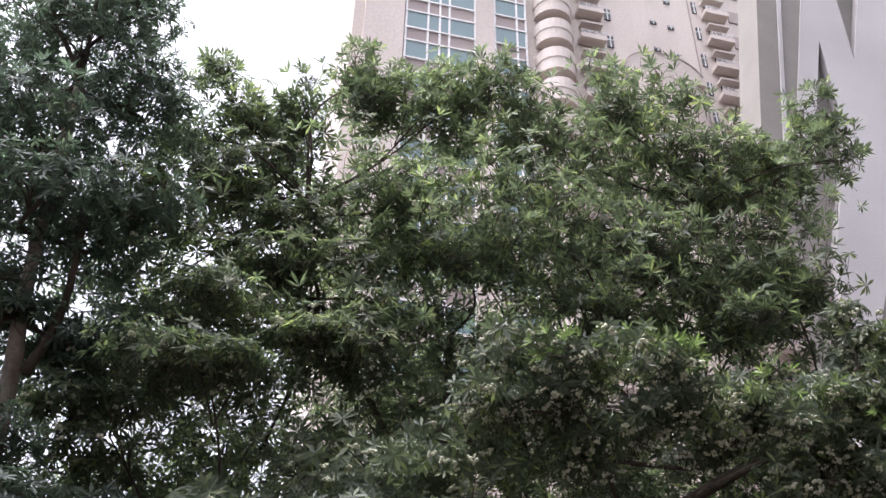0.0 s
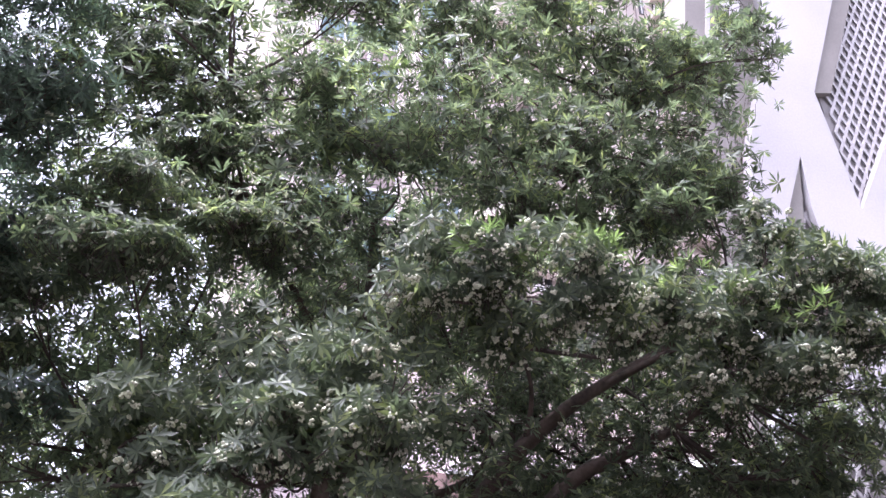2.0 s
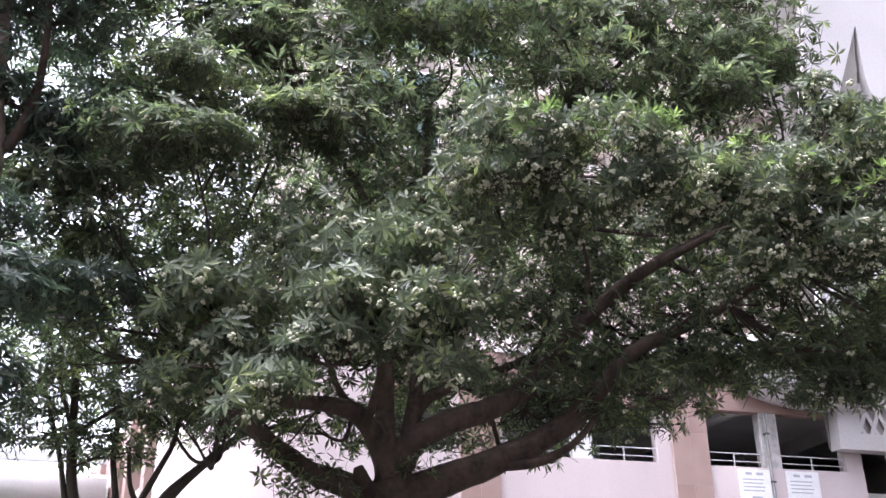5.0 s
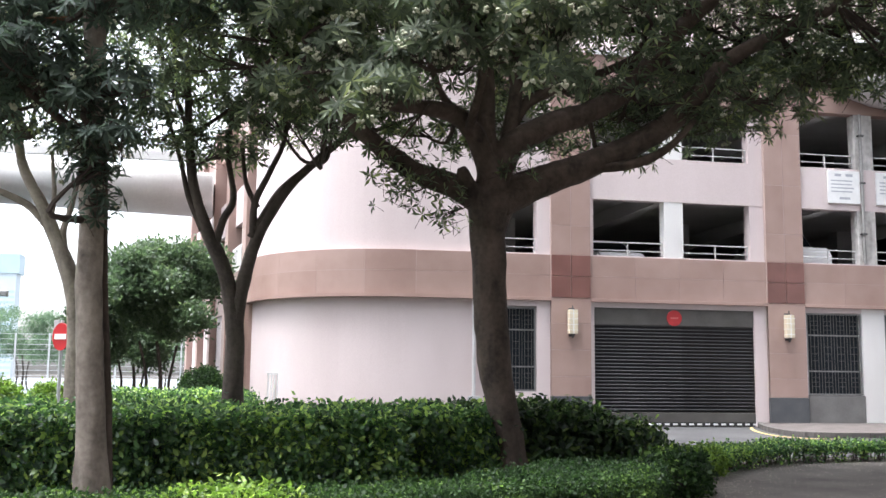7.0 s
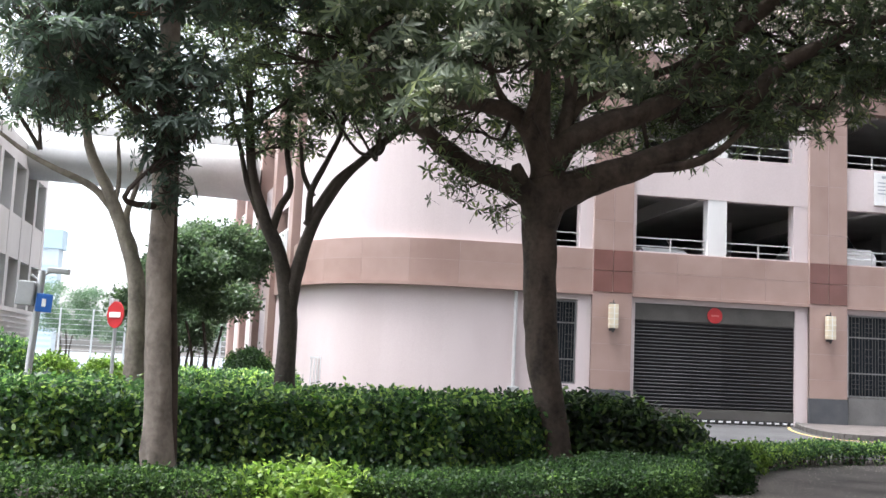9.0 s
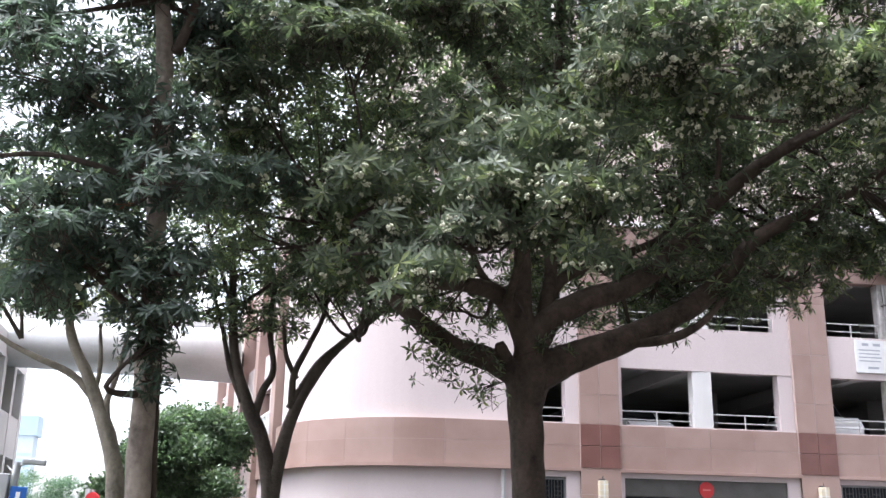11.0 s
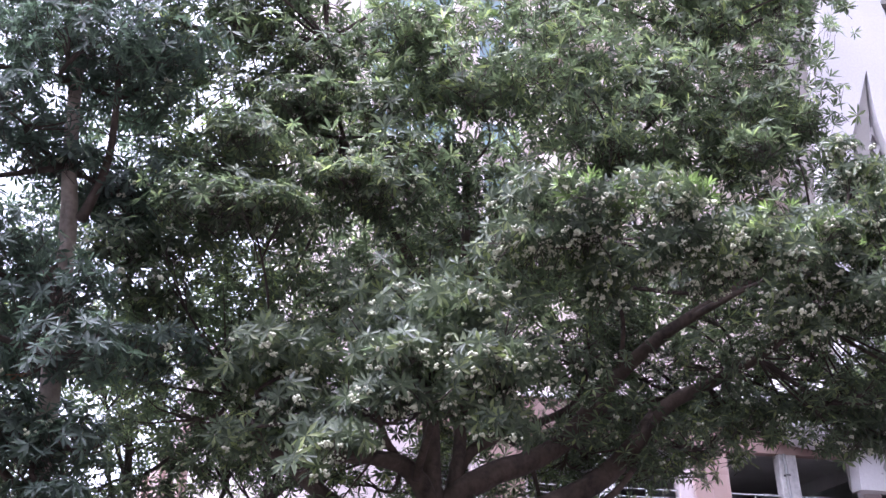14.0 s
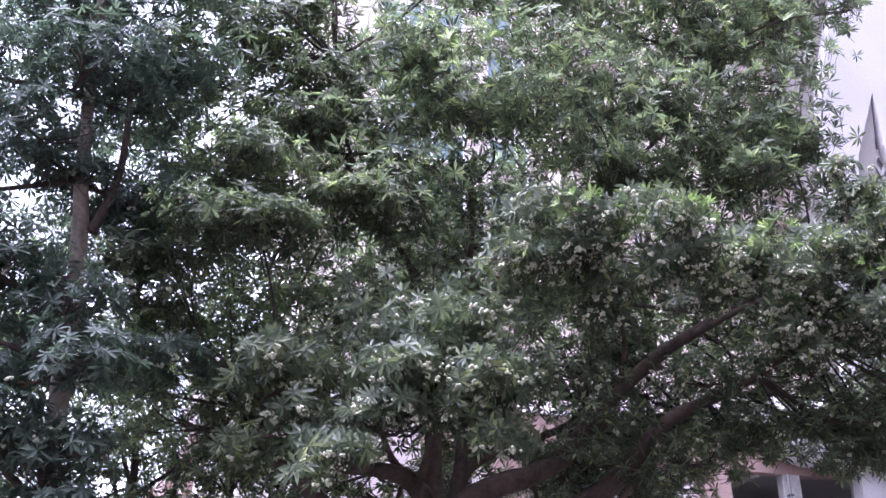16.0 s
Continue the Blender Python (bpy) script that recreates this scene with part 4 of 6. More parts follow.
part("arch_seam", tube([(23.0, -0.22, 54.8), (23.3, -0.22, 55.8), (23.85, -0.22, 56.55), (24.7, -0.22, 57.05), (26.2, -0.22, 57.3), (27.6, -0.22, 57.05), (28.6, -0.22, 56.35), (29.15, -0.22, 55.6)], 0.07, 0.07, 6, 0.0, 1), M_TOWERBROWN, tower, "dark seam round the arched head")
part("wall_seam", box(29.42, 29.52, 0.36, 0.4, 16.5, ZT), M_TOWERBROWN, tower, "dark vertical wall seam")
part("corner_glass", box(34.3, 34.8, 0.2, 0.8, 16.5, ZT), M_DARKGLASS, tower, "dark glass corner strip")


# ---- left background ----
bridge = thing("footbridge", "grey rounded covered footbridge between two buildings", "footbridge", (0, 42, 0))
sec = [(1.7 * math.cos(radians(a)), 0.92 * math.sin(radians(a))) for a in range(180, 361, 12)] + [(1.7, 0.55), (1.55, 0.75), (-1.55, 0.75), (-1.7, 0.55)]
bb = bmesh.new()
ra = [bb.verts.new((-13.0, y, 9.4 + z)) for y, z in sec]
rb = [bb.verts.new((-2.2, y + 1.5, 9.3 + z)) for y, z in sec]
bb.faces.new(ra), bb.faces.new(rb[::-1])
for i in range(len(sec)):
    j = (i + 1) % len(sec)
    bb.faces.new((ra[j], ra[i], rb[i], rb[j]))
bmesh.ops.recalc_face_normals(bb, faces=bb.faces)
part("shell", bb, M_BRIDGE, bridge, smooth=True)
part("parapet", box(-13, -2.2, -1.75, -1.6, 10.15, 10.55, 0.03), M_BRIDGE, bridge)
part("rail", box(-13, -2.2, -1.72, -1.68, 10.75, 10.8), M_STEEL, bridge)

annex = thing("white_annex", "long white building with two rows of deep window strips", "building", (-11.7, 46, 0))
annex.rotation_euler = (0, 0, radians(3))
part("annex_wall", box(-9, -0.5, -22, 0, 0, 9.6), M_WHITE, annex)
for z0, z1 in ((0, 3.0), (4.9, 6.6), (8.6, 9.6)):
    part("spandrel", box(-0.5, 0, -22, 0, z0, z1), M_WHITE, annex)
for i in range(10):
    y = -22 + i * 2.38
    part("post", box(-0.5, 0.02, y, y + 0.5, 3.0, 8.6), M_WHITE, annex)
    for z0, z1 in ((3.0, 4.9), (6.6, 8.6)):
        part("window", box(-0.48, -0.42, y + 0.5, min(y + 2.38, 0), z0, z1), M_DARKGLASS, annex)
for k in range(12):
    part("louvre", box(0, 0.12, -22, -2, 0.6 + 0.2 * k, 0.66 + 0.2 * k), M_WHITE, annex)

city = thing("far_tower_block", "tower block far off in the city, haze in its pale colour", "building", (-67, 300, 0))
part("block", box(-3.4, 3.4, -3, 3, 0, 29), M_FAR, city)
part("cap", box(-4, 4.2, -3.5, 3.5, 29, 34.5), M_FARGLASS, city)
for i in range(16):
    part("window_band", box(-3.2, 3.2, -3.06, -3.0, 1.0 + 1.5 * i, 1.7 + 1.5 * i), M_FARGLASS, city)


def far_fence(x0, x1, y, h):
    fence = thing("mesh_fence", "pale tall wire fence round a far sports court", "fence", (0, y, 0))
    n = int((x1 - x0) / 2.5)
    post = part("post", box(-0.06, 0.06, -0.06, 0.06, 0, h), M_POLE, fence)
    post.location.x = x0
    for i in range(1, n + 1):
        p = new("post", post.data)
        p.parent, p.location = fence, (x0 + i * 2.5, 0, 0)
    for k in range(int(h / 0.4) + 1):
        part("wire", box(x0, x1, -0.012, 0.012, 0.1 + 0.4 * k, 0.13 + 0.4 * k), M_POLE, fence)


far_fence(-48, -3, 82, 4.6)


def no_entry(x, y, h):
    s = thing("no_entry_sign", "round red no entry sign on a grey pole", "traffic sign", (x, y, 0))
    s.rotation_euler = (0, 0, radians(-46))
    pb = bmesh.new()
    rod(pb, (0, 0, 0), (0, 0, h + 0.4), 0.045, 10)
    part("pole", pb, M_POLE, s)
    db = bmesh.new()
    bmesh.ops.create_cone(db, cap_ends=True, segments=32, radius1=0.34, radius2=0.34, depth=0.03, matrix=Matrix.Translation((0.08, -0.07, h)) @ Matrix.Rotation(radians(90), 4, "X"))
    part("disc", db, M_REDSIGN, s)
    part("bar", box(-0.15, 0.31, -0.1, -0.086, h - 0.065, h + 0.065), M_SIGNWHITE, s)
    part("rear_plate", box(-0.3, -0.1, -0.03, 0.0, h - 0.25, h + 0.42, 0.01), M_POLE, s)


no_entry(-5.08, 25, 2.42)

cctv = thing("camera_post", "grey post with a camera arm, box and blue plate", "camera post", (-6.0, 20, 0))
cctv.rotation_euler = (0, radians(3), 0)
pb = bmesh.new()
rod(pb, (0, 0, 0), (0, 0, 3.1), 0.075, 12)
part("post", pb, M_POLE, cctv)
part("control_box", box(-0.42, -0.08, -0.16, 0.1, 2.35, 2.85, 0.02), M_POLE, cctv)
part("blue_plate", box(-0.02, 0.3, -0.13, -0.1, 2.25, 2.62, 0.01), M_BLUE, cctv, "blue parking plate")
ab = bmesh.new()
rod(ab, (0, 0, 3.0), (0.25, -0.05, 3.12), 0.025)
rod(ab, (-0.05, 0, 2.9), (-0.2, 0, 3.0), 0.02)
part("arm", ab, M_POLE, cctv)
part("camera_head", box(0.1, 0.55, -0.12, 0.02, 3.06, 3.18, 0.03), M_POLE, cctv)
part("plate_mark", box(0.1, 0.18, -0.138, -0.13, 2.36, 2.52), M_SIGNWHITE, cctv)

heater = thing("white_grille_box", "small white slatted grille box by the corner wall", "vent", (0.15, FY + 2.2, 0))
for i in range(5):
    part("slat", box(0.1 * i, 0.1 * i + 0.05, -0.05, 0, 0.3, 1.6), M_SIGNWHITE, heater)
part("frame", box(-0.03, 0.5, -0.03, 0.02, 1.55, 1.62), M_SIGNWHITE, heater)


# ---- trees ----
WR = np.random.default_rng(11)
WHORLS = [whorl(WR, k, 0.205, 0.025, e) for k, e in ((8, 0.0), (9, 0.15), (8, -0.15), (10, 0.1), (7, 0.25), (9, -0.1))]
UPRIGHT = [whorl(WR, k, 0.205, 0.022, 0.8) for k in (7, 8, 9, 7)]
LOOSE = [whorl(WR, k, 0.16, 0.024, 0.3) for k in (4, 5, 5, 6)]


def umbel(rng):
    """A hanging head of small round blossoms."""
    vs, fs, c = [], [], 0
    ico = np.array([(0, 0, 1), (1, 0, 0), (0, 1, 0), (-1, 0, 0), (0, -1, 0), (0, 0, -1)], float)
    tri = np.array([(0, 1, 2), (0, 2, 3), (0, 3, 4), (0, 4, 1), (5, 2, 1), (5, 3, 2), (5, 4, 3), (5, 1, 4)])
    for _ in range(9):
        o = rng.normal(size=3) * np.array([0.032, 0.032, 0.018])
        vs.append(ico * rng.uniform(0.02, 0.034) + o)
        fs.append(tri + c)
        c += 6
    return np.concatenate(vs), np.concatenate(fs)


UMBELS = [umbel(WR) for _ in range(3)]


def stem(bend):
    """A thin bent twig that ends in a whorl at the origin."""
    v = np.array([(0, 0, 0.02), (0.005, 0, -0.16), (-0.003, 0.005, -0.16), (-0.003, -0.005, -0.16), (bend + 0.006, bend, -0.42), (bend - 0.004, bend + 0.006, -0.42), (bend - 0.004, bend - 0.006, -0.42)])
    f = np.array([(0, 1, 2), (0, 2, 3), (0, 3, 1), (1, 4, 5), (1, 5, 2), (2, 5, 6), (2, 6, 3), (3, 6, 4), (3, 4, 1)])
    return v, f


STEMS = [stem(b) for b in (0.0, 0.05, -0.06, 0.09)]


def sprays(rng, clumps, n=6, share=0.62, flat=0.5, far=0.95):
    """Each clump broken up into smaller tufts set unevenly about its skin."""
    out = []
    for cx, cy, cz, rx, ry, rz, count in clumps:
        k = max(3, round(n * (rx * ry * rz) ** 0.33))
        for _ in range(k):
            d = rng.normal(size=3)
            d = d / np.linalg.norm(d) * rng.uniform(0.3, far)
            w = share * rng.uniform(0.75, 1.3)
            out.append((cx + d[0] * rx, cy + d[1] * ry, cz + d[2] * rz, rx * w, ry * w, rz * w * flat, max(4, int(count / k))))
    return out


def crown(tree, rng, clumps, size, material, templates, flowers=0.0, name="crown", inner=0.25, under=-0.6, dense=2.2, loose=1.18, lean=(0, 0, 0.55)):
    clumps = [(*c[:3], c[3] * loose, c[4] * loose, c[5] * loose, int(c[6] * dense)) for c in clumps]
    p, a = clump_points(rng, clumps, inner, under, lean)
    s = size * rng.uniform(0.75, 1.15, len(p))
    v, f = scatter(rng, templates, p, a, s)
    ob = mesh_object(name, raw_mesh(name, v, f), material, tree)
    ob["kind"] = "stuff"
    v, f = scatter(rng, STEMS, p, a, s * 0.8)
    mesh_object("twig", raw_mesh("twig", v, f), M_LIMB, tree)["kind"] = "stuff"
    if flowers:
        k = np.where(rng.random(len(p)) < flowers)[0]
        n = 2 if flowers > 0.3 else 1
        q = np.repeat(p[k], n, 0) + rng.normal(size=(len(k) * n, 3)) * np.array([0.08, 0.08, 0.035]) + np.array([0, 0, -0.11])
        v, f = scatter(rng, UMBELS, q, np.tile((0, 0, 1.0), (len(q), 1)) + rng.normal(size=q.shape) * 0.2, rng.uniform(0.5, 0.95, len(q)))
        fo = mesh_object("blossom", raw_mesh("blossom", v, f), M_FLOWER, tree, "cream blossom heads")
        fo["kind"] = "stuff"
    return ob


def limb(tree, pts, r0, r1, seed, material=None, sides=10, name="limb"):
    return part(name, tube(pts, r0, r1, sides, 0.08, seed), material or M_BARK, tree, smooth=True)


def twigs(tree, rng, starts, clumps, r=0.035, material=None, sides=4):
    """A branch with its side twigs from the nearest limb out to each clump."""
    for k, (cx, cy, cz, rx, ry, rz, n) in enumerate(clumps):
        bm = bmesh.new()
        c = Vector((cx, cy, cz - 0.2 * rz))
        s = min(starts, key=lambda q: (Vector(q) - c).length)
        s = Vector(s)
        m = (s + c) / 2 + Vector((rng.normal() * 0.25, rng.normal() * 0.25, -0.1 + rng.normal() * 0.15))
        tube([s, m, c], r * 1.6, r * 0.6, 6, 0.05, k, bm)
        for _ in range(sides):
            d = rng.normal(size=3)
            d[2] = abs(d[2]) * 0.7
            d = d / np.linalg.norm(d)
            e = c + Vector((d[0] * rx * 0.8, d[1] * ry * 0.8, d[2] * rz * 0.8))
            tube([m.lerp(c, 0.5), (c + e) / 2 + Vector((0, 0, -0.05)), e], r * 0.6, r * 0.2, 5, 0.03, k, bm)
        part("branch", bm, material or M_BARKDARK, tree)


# the large blossoming tree
big = thing("blossoming_tree", "large spreading evergreen tree with whorled leaves and cream blossom", "tree", (0, 0, 0))
BOUGHS = [
    ([(2.94, 13.6, 4.2), (2.45, 13.6, 4.44), (1.85, 13.5, 4.62), (1.37, 13.35, 4.86), (0.97, 13.2, 5.13), (0.63, 13.0, 5.33), (0.16, 12.7, 5.6), (-0.38, 12.3, 6.1)], 0.23, 0.06),
    ([(3.1, 13.6, 4.2), (3.63, 13.6, 4.5), (4.22, 13.5, 4.74), (4.85, 13.45, 5.0), (5.49, 13.4, 5.33), (6.04, 13.3, 5.73), (6.53, 13.2, 6.3), (6.92, 13.1, 6.71), (7.6, 12.9, 7.05), (8.45, 12.6, 7.5), (9.4, 12.3, 8.2)], 0.30, 0.07),
    ([(2.97, 13.6, 4.5), (2.93, 13.55, 5.36), (2.91, 13.5, 6.06), (2.93, 13.5, 6.69), (3.09, 13.4, 7.33), (3.27, 13.3, 7.85), (3.44, 13.2, 8.9), (3.5, 13.1, 10.8)], 0.18, 0.06),
    ([(3.1, 13.65, 4.5), (3.32, 13.65, 5.3), (3.44, 13.7, 5.98), (3.48, 13.8, 6.83), (3.5, 13.9, 7.5), (3.9, 14.0, 8.9), (4.6, 14.2, 10.6)], 0.15, 0.06),
    ([(3.0, 13.58, 4.6), (2.76, 13.45, 5.2), (2.4, 13.3, 5.5), (1.88, 13.0, 5.5), (1.24, 12.6, 5.42), (0.69, 12.2, 5.5), (0.1, 11.8, 5.9)], 0.19, 0.06),
    ([(3.1, 13.6, 4.6), (3.33, 13.6, 5.12), (3.96, 13.6, 5.5), (4.61, 13.6, 5.75), (5.26, 13.55, 6.15), (5.68, 13.5, 6.66), (6.18, 13.4, 7.25), (6.8, 13.2, 7.82), (7.51, 13.0, 8.32), (8.62, 12.7, 9.0), (9.9, 12.4, 10.0)], 0.24, 0.08),
    ([(3.3, 13.7, 5.3), (3.61, 13.75, 5.85), (4.12, 13.8, 6.16), (4.72, 13.8, 6.4), (5.43, 13.8, 6.75), (6.2, 13.7, 7.3)], 0.12, 0.05),
    ([(4.5, 13.45, 4.85), (5.1, 13.3, 4.86), (5.55, 13.2, 5.0), (5.92, 13.1, 5.28), (6.25, 13.0, 5.7)], 0.11, 0.04),
    ([(2.4, 13.3, 5.5), (2.15, 13.2, 5.79), (1.93, 13.0, 6.18), (1.6, 12.7, 6.6)], 0.075, 0.03),
    ([(3.4, 13.4, 8.6), (4.8, 13.0, 9.8), (6.2, 12.8, 11.2), (7.6, 12.8, 12.8), (8.4, 12.8, 14.4)], 0.075, 0.02),
    ([(3.2, 13.4, 7.8), (2.2, 12.9, 9.2), (1.2, 12.6, 10.8), (0.8, 12.4, 12.6)], 0.075, 0.02),
    ([(2.6, 13.3, 5.3), (2.6, 12.3, 5.9), (2.3, 11.3, 6.2)], 0.08, 0.03),
    ([(6.2, 13.4, 7.3), (6.1, 12.8, 7.9), (5.6, 12.0, 8.3), (4.9, 11.2, 8.7)], 0.05, 0.02),
    ([(5.7, 13.4, 6.6), (6.6, 13.7, 6.9), (7.7, 13.9, 7.2), (8.8, 14.0, 7.7)], 0.08, 0.03),
    ([(7.5, 13.0, 8.3), (8.2, 12.2, 8.6), (9.2, 11.4, 8.9)], 0.07, 0.025),
]
# trunk and the roots of the boughs grown together
trunk = tube([(3.42, 13.6, -0.1), (3.34, 13.6, 0.5), (3.2, 13.6, 1.2), (3.09, 13.6, 1.8), (3.02, 13.6, 2.6), (2.99, 13.6, 3.4), (2.97, 13.6, 3.9), (2.95, 13.6, 4.3)], 0.222, 0.29, 18, 0.07, 3, None, 0.14)
for i, (pts, r0, r1) in enumerate(BOUGHS[:6]):
    low = Vector((2.97, 13.6, 3.3))
    tube([low, (low + Vector(pts[0])) / 2, pts[0]], 0.12, r0, 14, 0.05, i + 40, trunk)
    tube([pts[0], pts[1], pts[2]], r0, r0 * 0.6, 14, 0.05, i + 60, trunk)
tube([(2.8, 13.5, 4.2), (2.56, 13.36, 4.55), (2.5, 13.3, 4.7)], 0.15, 0.09, 12, 0.06, 48, trunk)
grown = part("trunk", trunk, M_BARK, big, "grey-brown trunk with scars and thick forks", smooth=True)
rm = grown.modifiers.new("grown", "REMESH")
rm.mode, rm.voxel_size, rm.use_smooth_shade = "VOXEL", 0.045, True
sm = grown.modifiers.new("smooth", "SMOOTH")
sm.factor, sm.iterations = 0.5, 6
for kx, kz, kr in ((3.08, 2.42, 0.08), (3.3, 1.05, 0.065)):
    knot = scar([(kx + kr * math.cos(0.35 * k), 13.43 + 0.012 * math.sin(1.7 * k), kz + 1.35 * kr * math.sin(0.35 * k)) for k in range(18)], 0.022)
    part("knot", knot, M_BARK, big, "dark branch scar", smooth=True)
starts = []
for i, (pts, r0, r1) in enumerate(BOUGHS):
    limb(big, pts, r0, r1, i + 20)
    starts += pts[2:]

BR = np.random.default_rng(5)
OUTWARD = (0, -0.8, 0.2)
LOW = [
    (1.59, 11.25, 6.67, 1.36, 1, 0.78, 330), (2.85, 11.15, 6.77, 1.15, 0.9, 0.84, 260), (0.55, 11.35, 6.41, 0.84, 0.8, 0.63, 130),
    (1.2, 10.8, 5.65, 0.84, 0.6, 0.5, 120), (2.82, 10.33, 5.81, 0.58, 0.5, 0.58, 103), (0.4, 11.1, 5.5, 0.68, 0.6, 0.47, 85), (2.04, 10.33, 5.66, 0.73, 0.6, 0.52, 126), (2.11, 11.35, 7.45, 1.25, 0.8, 0.37, 60),
    (0.9, 10.29, 4.85, 0.5, 0.4, 0.3, 45), (3.05, 10.19, 6.56, 0.45, 0.5, 0.6, 69),
]
SHELF = [
    (4.68, 10.2, 8.49, 1.25, 1, 0.48, 300), (3.63, 10.3, 8.06, 0.77, 0.8, 0.43, 130), (5.64, 10.4, 8.44, 0.86, 0.9, 0.48, 170), (7.08, 10.5, 8.34, 0.96, 1, 0.53, 200),
    (8.32, 10.4, 8.63, 1.15, 1, 0.57, 280), (9.66, 10.5, 8.92, 1.15, 1, 0.57, 240), (8.23, 10.4, 7.58, 0.57, 0.6, 0.43, 90), (10.91, 10.7, 8.73, 0.96, 1, 0.57, 160),
    (10.2, 10.4, 8.75, 0.8, 0.8, 0.6, 150), (11.3, 10.6, 8.45, 0.7, 0.8, 0.55, 120), (10.6, 10.5, 9.5, 0.8, 0.7, 0.4, 110), (9.5, 10.6, 10.0, 0.6, 0.6, 0.45, 80), (10.3, 10.7, 9.95, 0.6, 0.6, 0.4, 80), (6.3, 10.3, 8, 0.9, 0.7, 0.4, 120), (9.3, 10.3, 7.95, 0.9, 0.7, 0.45, 130), (4.9, 10.3, 7.85, 0.7, 0.7, 0.35, 90),
]
EAST = [(11.4, 11.6, 8.2, 0.7, 0.7, 0.6, 110), (10.8, 11.8, 7.6, 0.7, 0.6, 0.5, 90), (11.5, 11.9, 7.3, 0.7, 0.6, 0.5, 90), (10.9, 12.0, 6.7, 0.7, 0.6, 0.4, 70), (11.5, 12.0, 6.3, 0.6, 0.6, 0.4, 60), (10.1, 12.0, 6.1, 0.6, 0.5, 0.3, 40)]
LEFT = [
    (-0.3, 11.4, 8.7, 1.3, 1.0, 0.7, 240), (-1.4, 11.7, 7.7, 1.0, 0.9, 0.6, 160), (0.9, 11.6, 9.4, 1.2, 1.0, 0.6, 210),
    (-0.9, 12.2, 9.9, 1.2, 1.1, 0.8, 220), (0.4, 12.0, 11.3, 1.3, 1.1, 0.8, 230), (-0.6, 12.6, 12.6, 1.1, 1.0, 0.7, 150), (0.1, 12.6, 14.2, 0.7, 0.7, 0.6, 70),
]
TOP = [
    (1.5, 12.5, 16.0, 0.8, 0.8, 0.9, 130), (2.6, 12.4, 15.1, 1.1, 1.0, 0.9, 200), (4.2, 12.4, 16.1, 1.1, 1.0, 0.9, 220), (5.2, 12.4, 14.8, 1.2, 1.1, 0.9, 220),
    (6.5, 12.5, 16.3, 0.9, 0.9, 0.8, 150), (7.9, 12.6, 16.7, 0.9, 0.9, 0.8, 150), (7.6, 12.4, 14.7, 1.3, 1.2, 1.0, 250), (9.2, 12.4, 15.4, 1.1, 1.0, 0.8, 190), (10.4, 12.4, 15.6, 1.2, 1.0, 0.8, 210), (11.5, 12.4, 17.0, 0.8, 0.8, 0.8, 110), (11.9, 12.3, 16.2, 0.5, 0.6, 0.6, 50),
]
CREST = [
    (-1.3, 12.9, 14.1, 0.6, 0.6, 0.6, 60), (-1.0, 12.9, 13.2, 0.8, 0.7, 0.7, 100), (-1.3, 12.9, 12.2, 0.8, 0.7, 0.7, 100), (-1.9, 12.8, 12.9, 0.6, 0.6, 0.6, 60), (0.5, 13.0, 13.3, 0.9, 0.7, 0.8, 100),
    (-1.0, 12.6, 15.2, 0.5, 0.5, 0.7, 60), (-0.2, 12.6, 14.4, 0.8, 0.8, 0.7, 100), (0.6, 12.5, 14.9, 0.6, 0.6, 0.6, 70), (3.4, 12.4, 15.9, 0.7, 0.7, 0.6, 70), (11.9, 11.4, 10.1, 1.0, 0.9, 0.5, 110),
]
MIDDLE = [
    (2.2, 11.9, 10.4, 1.4, 1.1, 0.8, 240), (3.4, 11.8, 11.5, 1.3, 1.1, 0.8, 230), (1.9, 12.2, 12.6, 1.3, 1.1, 0.9, 220), (4.6, 11.9, 12.6, 1.4, 1.2, 0.9, 240),
    (6.0, 11.7, 10.8, 1.3, 1.1, 0.7, 220), (6.6, 12.0, 12.3, 1.3, 1.2, 0.9, 230), (8.2, 12.0, 11.3, 1.3, 1.2, 0.8, 210), (9.3, 12.0, 12.2, 1.2, 1.2, 0.9, 190), (9.5, 11.9, 11.4, 0.9, 1.0, 0.7, 100), (9.7, 12.2, 13.6, 0.9, 1.0, 0.8, 100),
]
UNDER = [
    (0.2, 12.6, 6.3, 1.2, 1.1, 0.8, 170), (-1.0, 12.6, 5.9, 1.0, 0.9, 0.7, 120), (1.6, 13.4, 7.6, 1.2, 1.0, 0.8, 130), (6.2, 14.9, 6.6, 1.2, 0.9, 0.6, 110), (7.4, 14.8, 6.7, 1.1, 0.9, 0.6, 110),
    (8.6, 14.4, 7.2, 1.2, 1.0, 0.7, 110), (10.0, 13.4, 7.9, 1.2, 1.1, 0.8, 110), (5.2, 13.2, 7.6, 1.2, 1.0, 0.7, 110), (6.6, 14.4, 6.9, 1.3, 1.0, 0.7, 110), (10.8, 11.6, 7.1, 1.1, 1.0, 0.7, 110), (9.4, 11.8, 6.6, 0.9, 0.9, 0.5, 70),
    (6.3, 14.2, 5.7, 0.9, 0.7, 0.4, 70), (7.4, 14.2, 5.9, 0.9, 0.7, 0.4, 70), (5.3, 14.0, 5.8, 0.8, 0.7, 0.4, 60), (8.3, 13.0, 6.4, 0.9, 0.8, 0.5, 80),
]
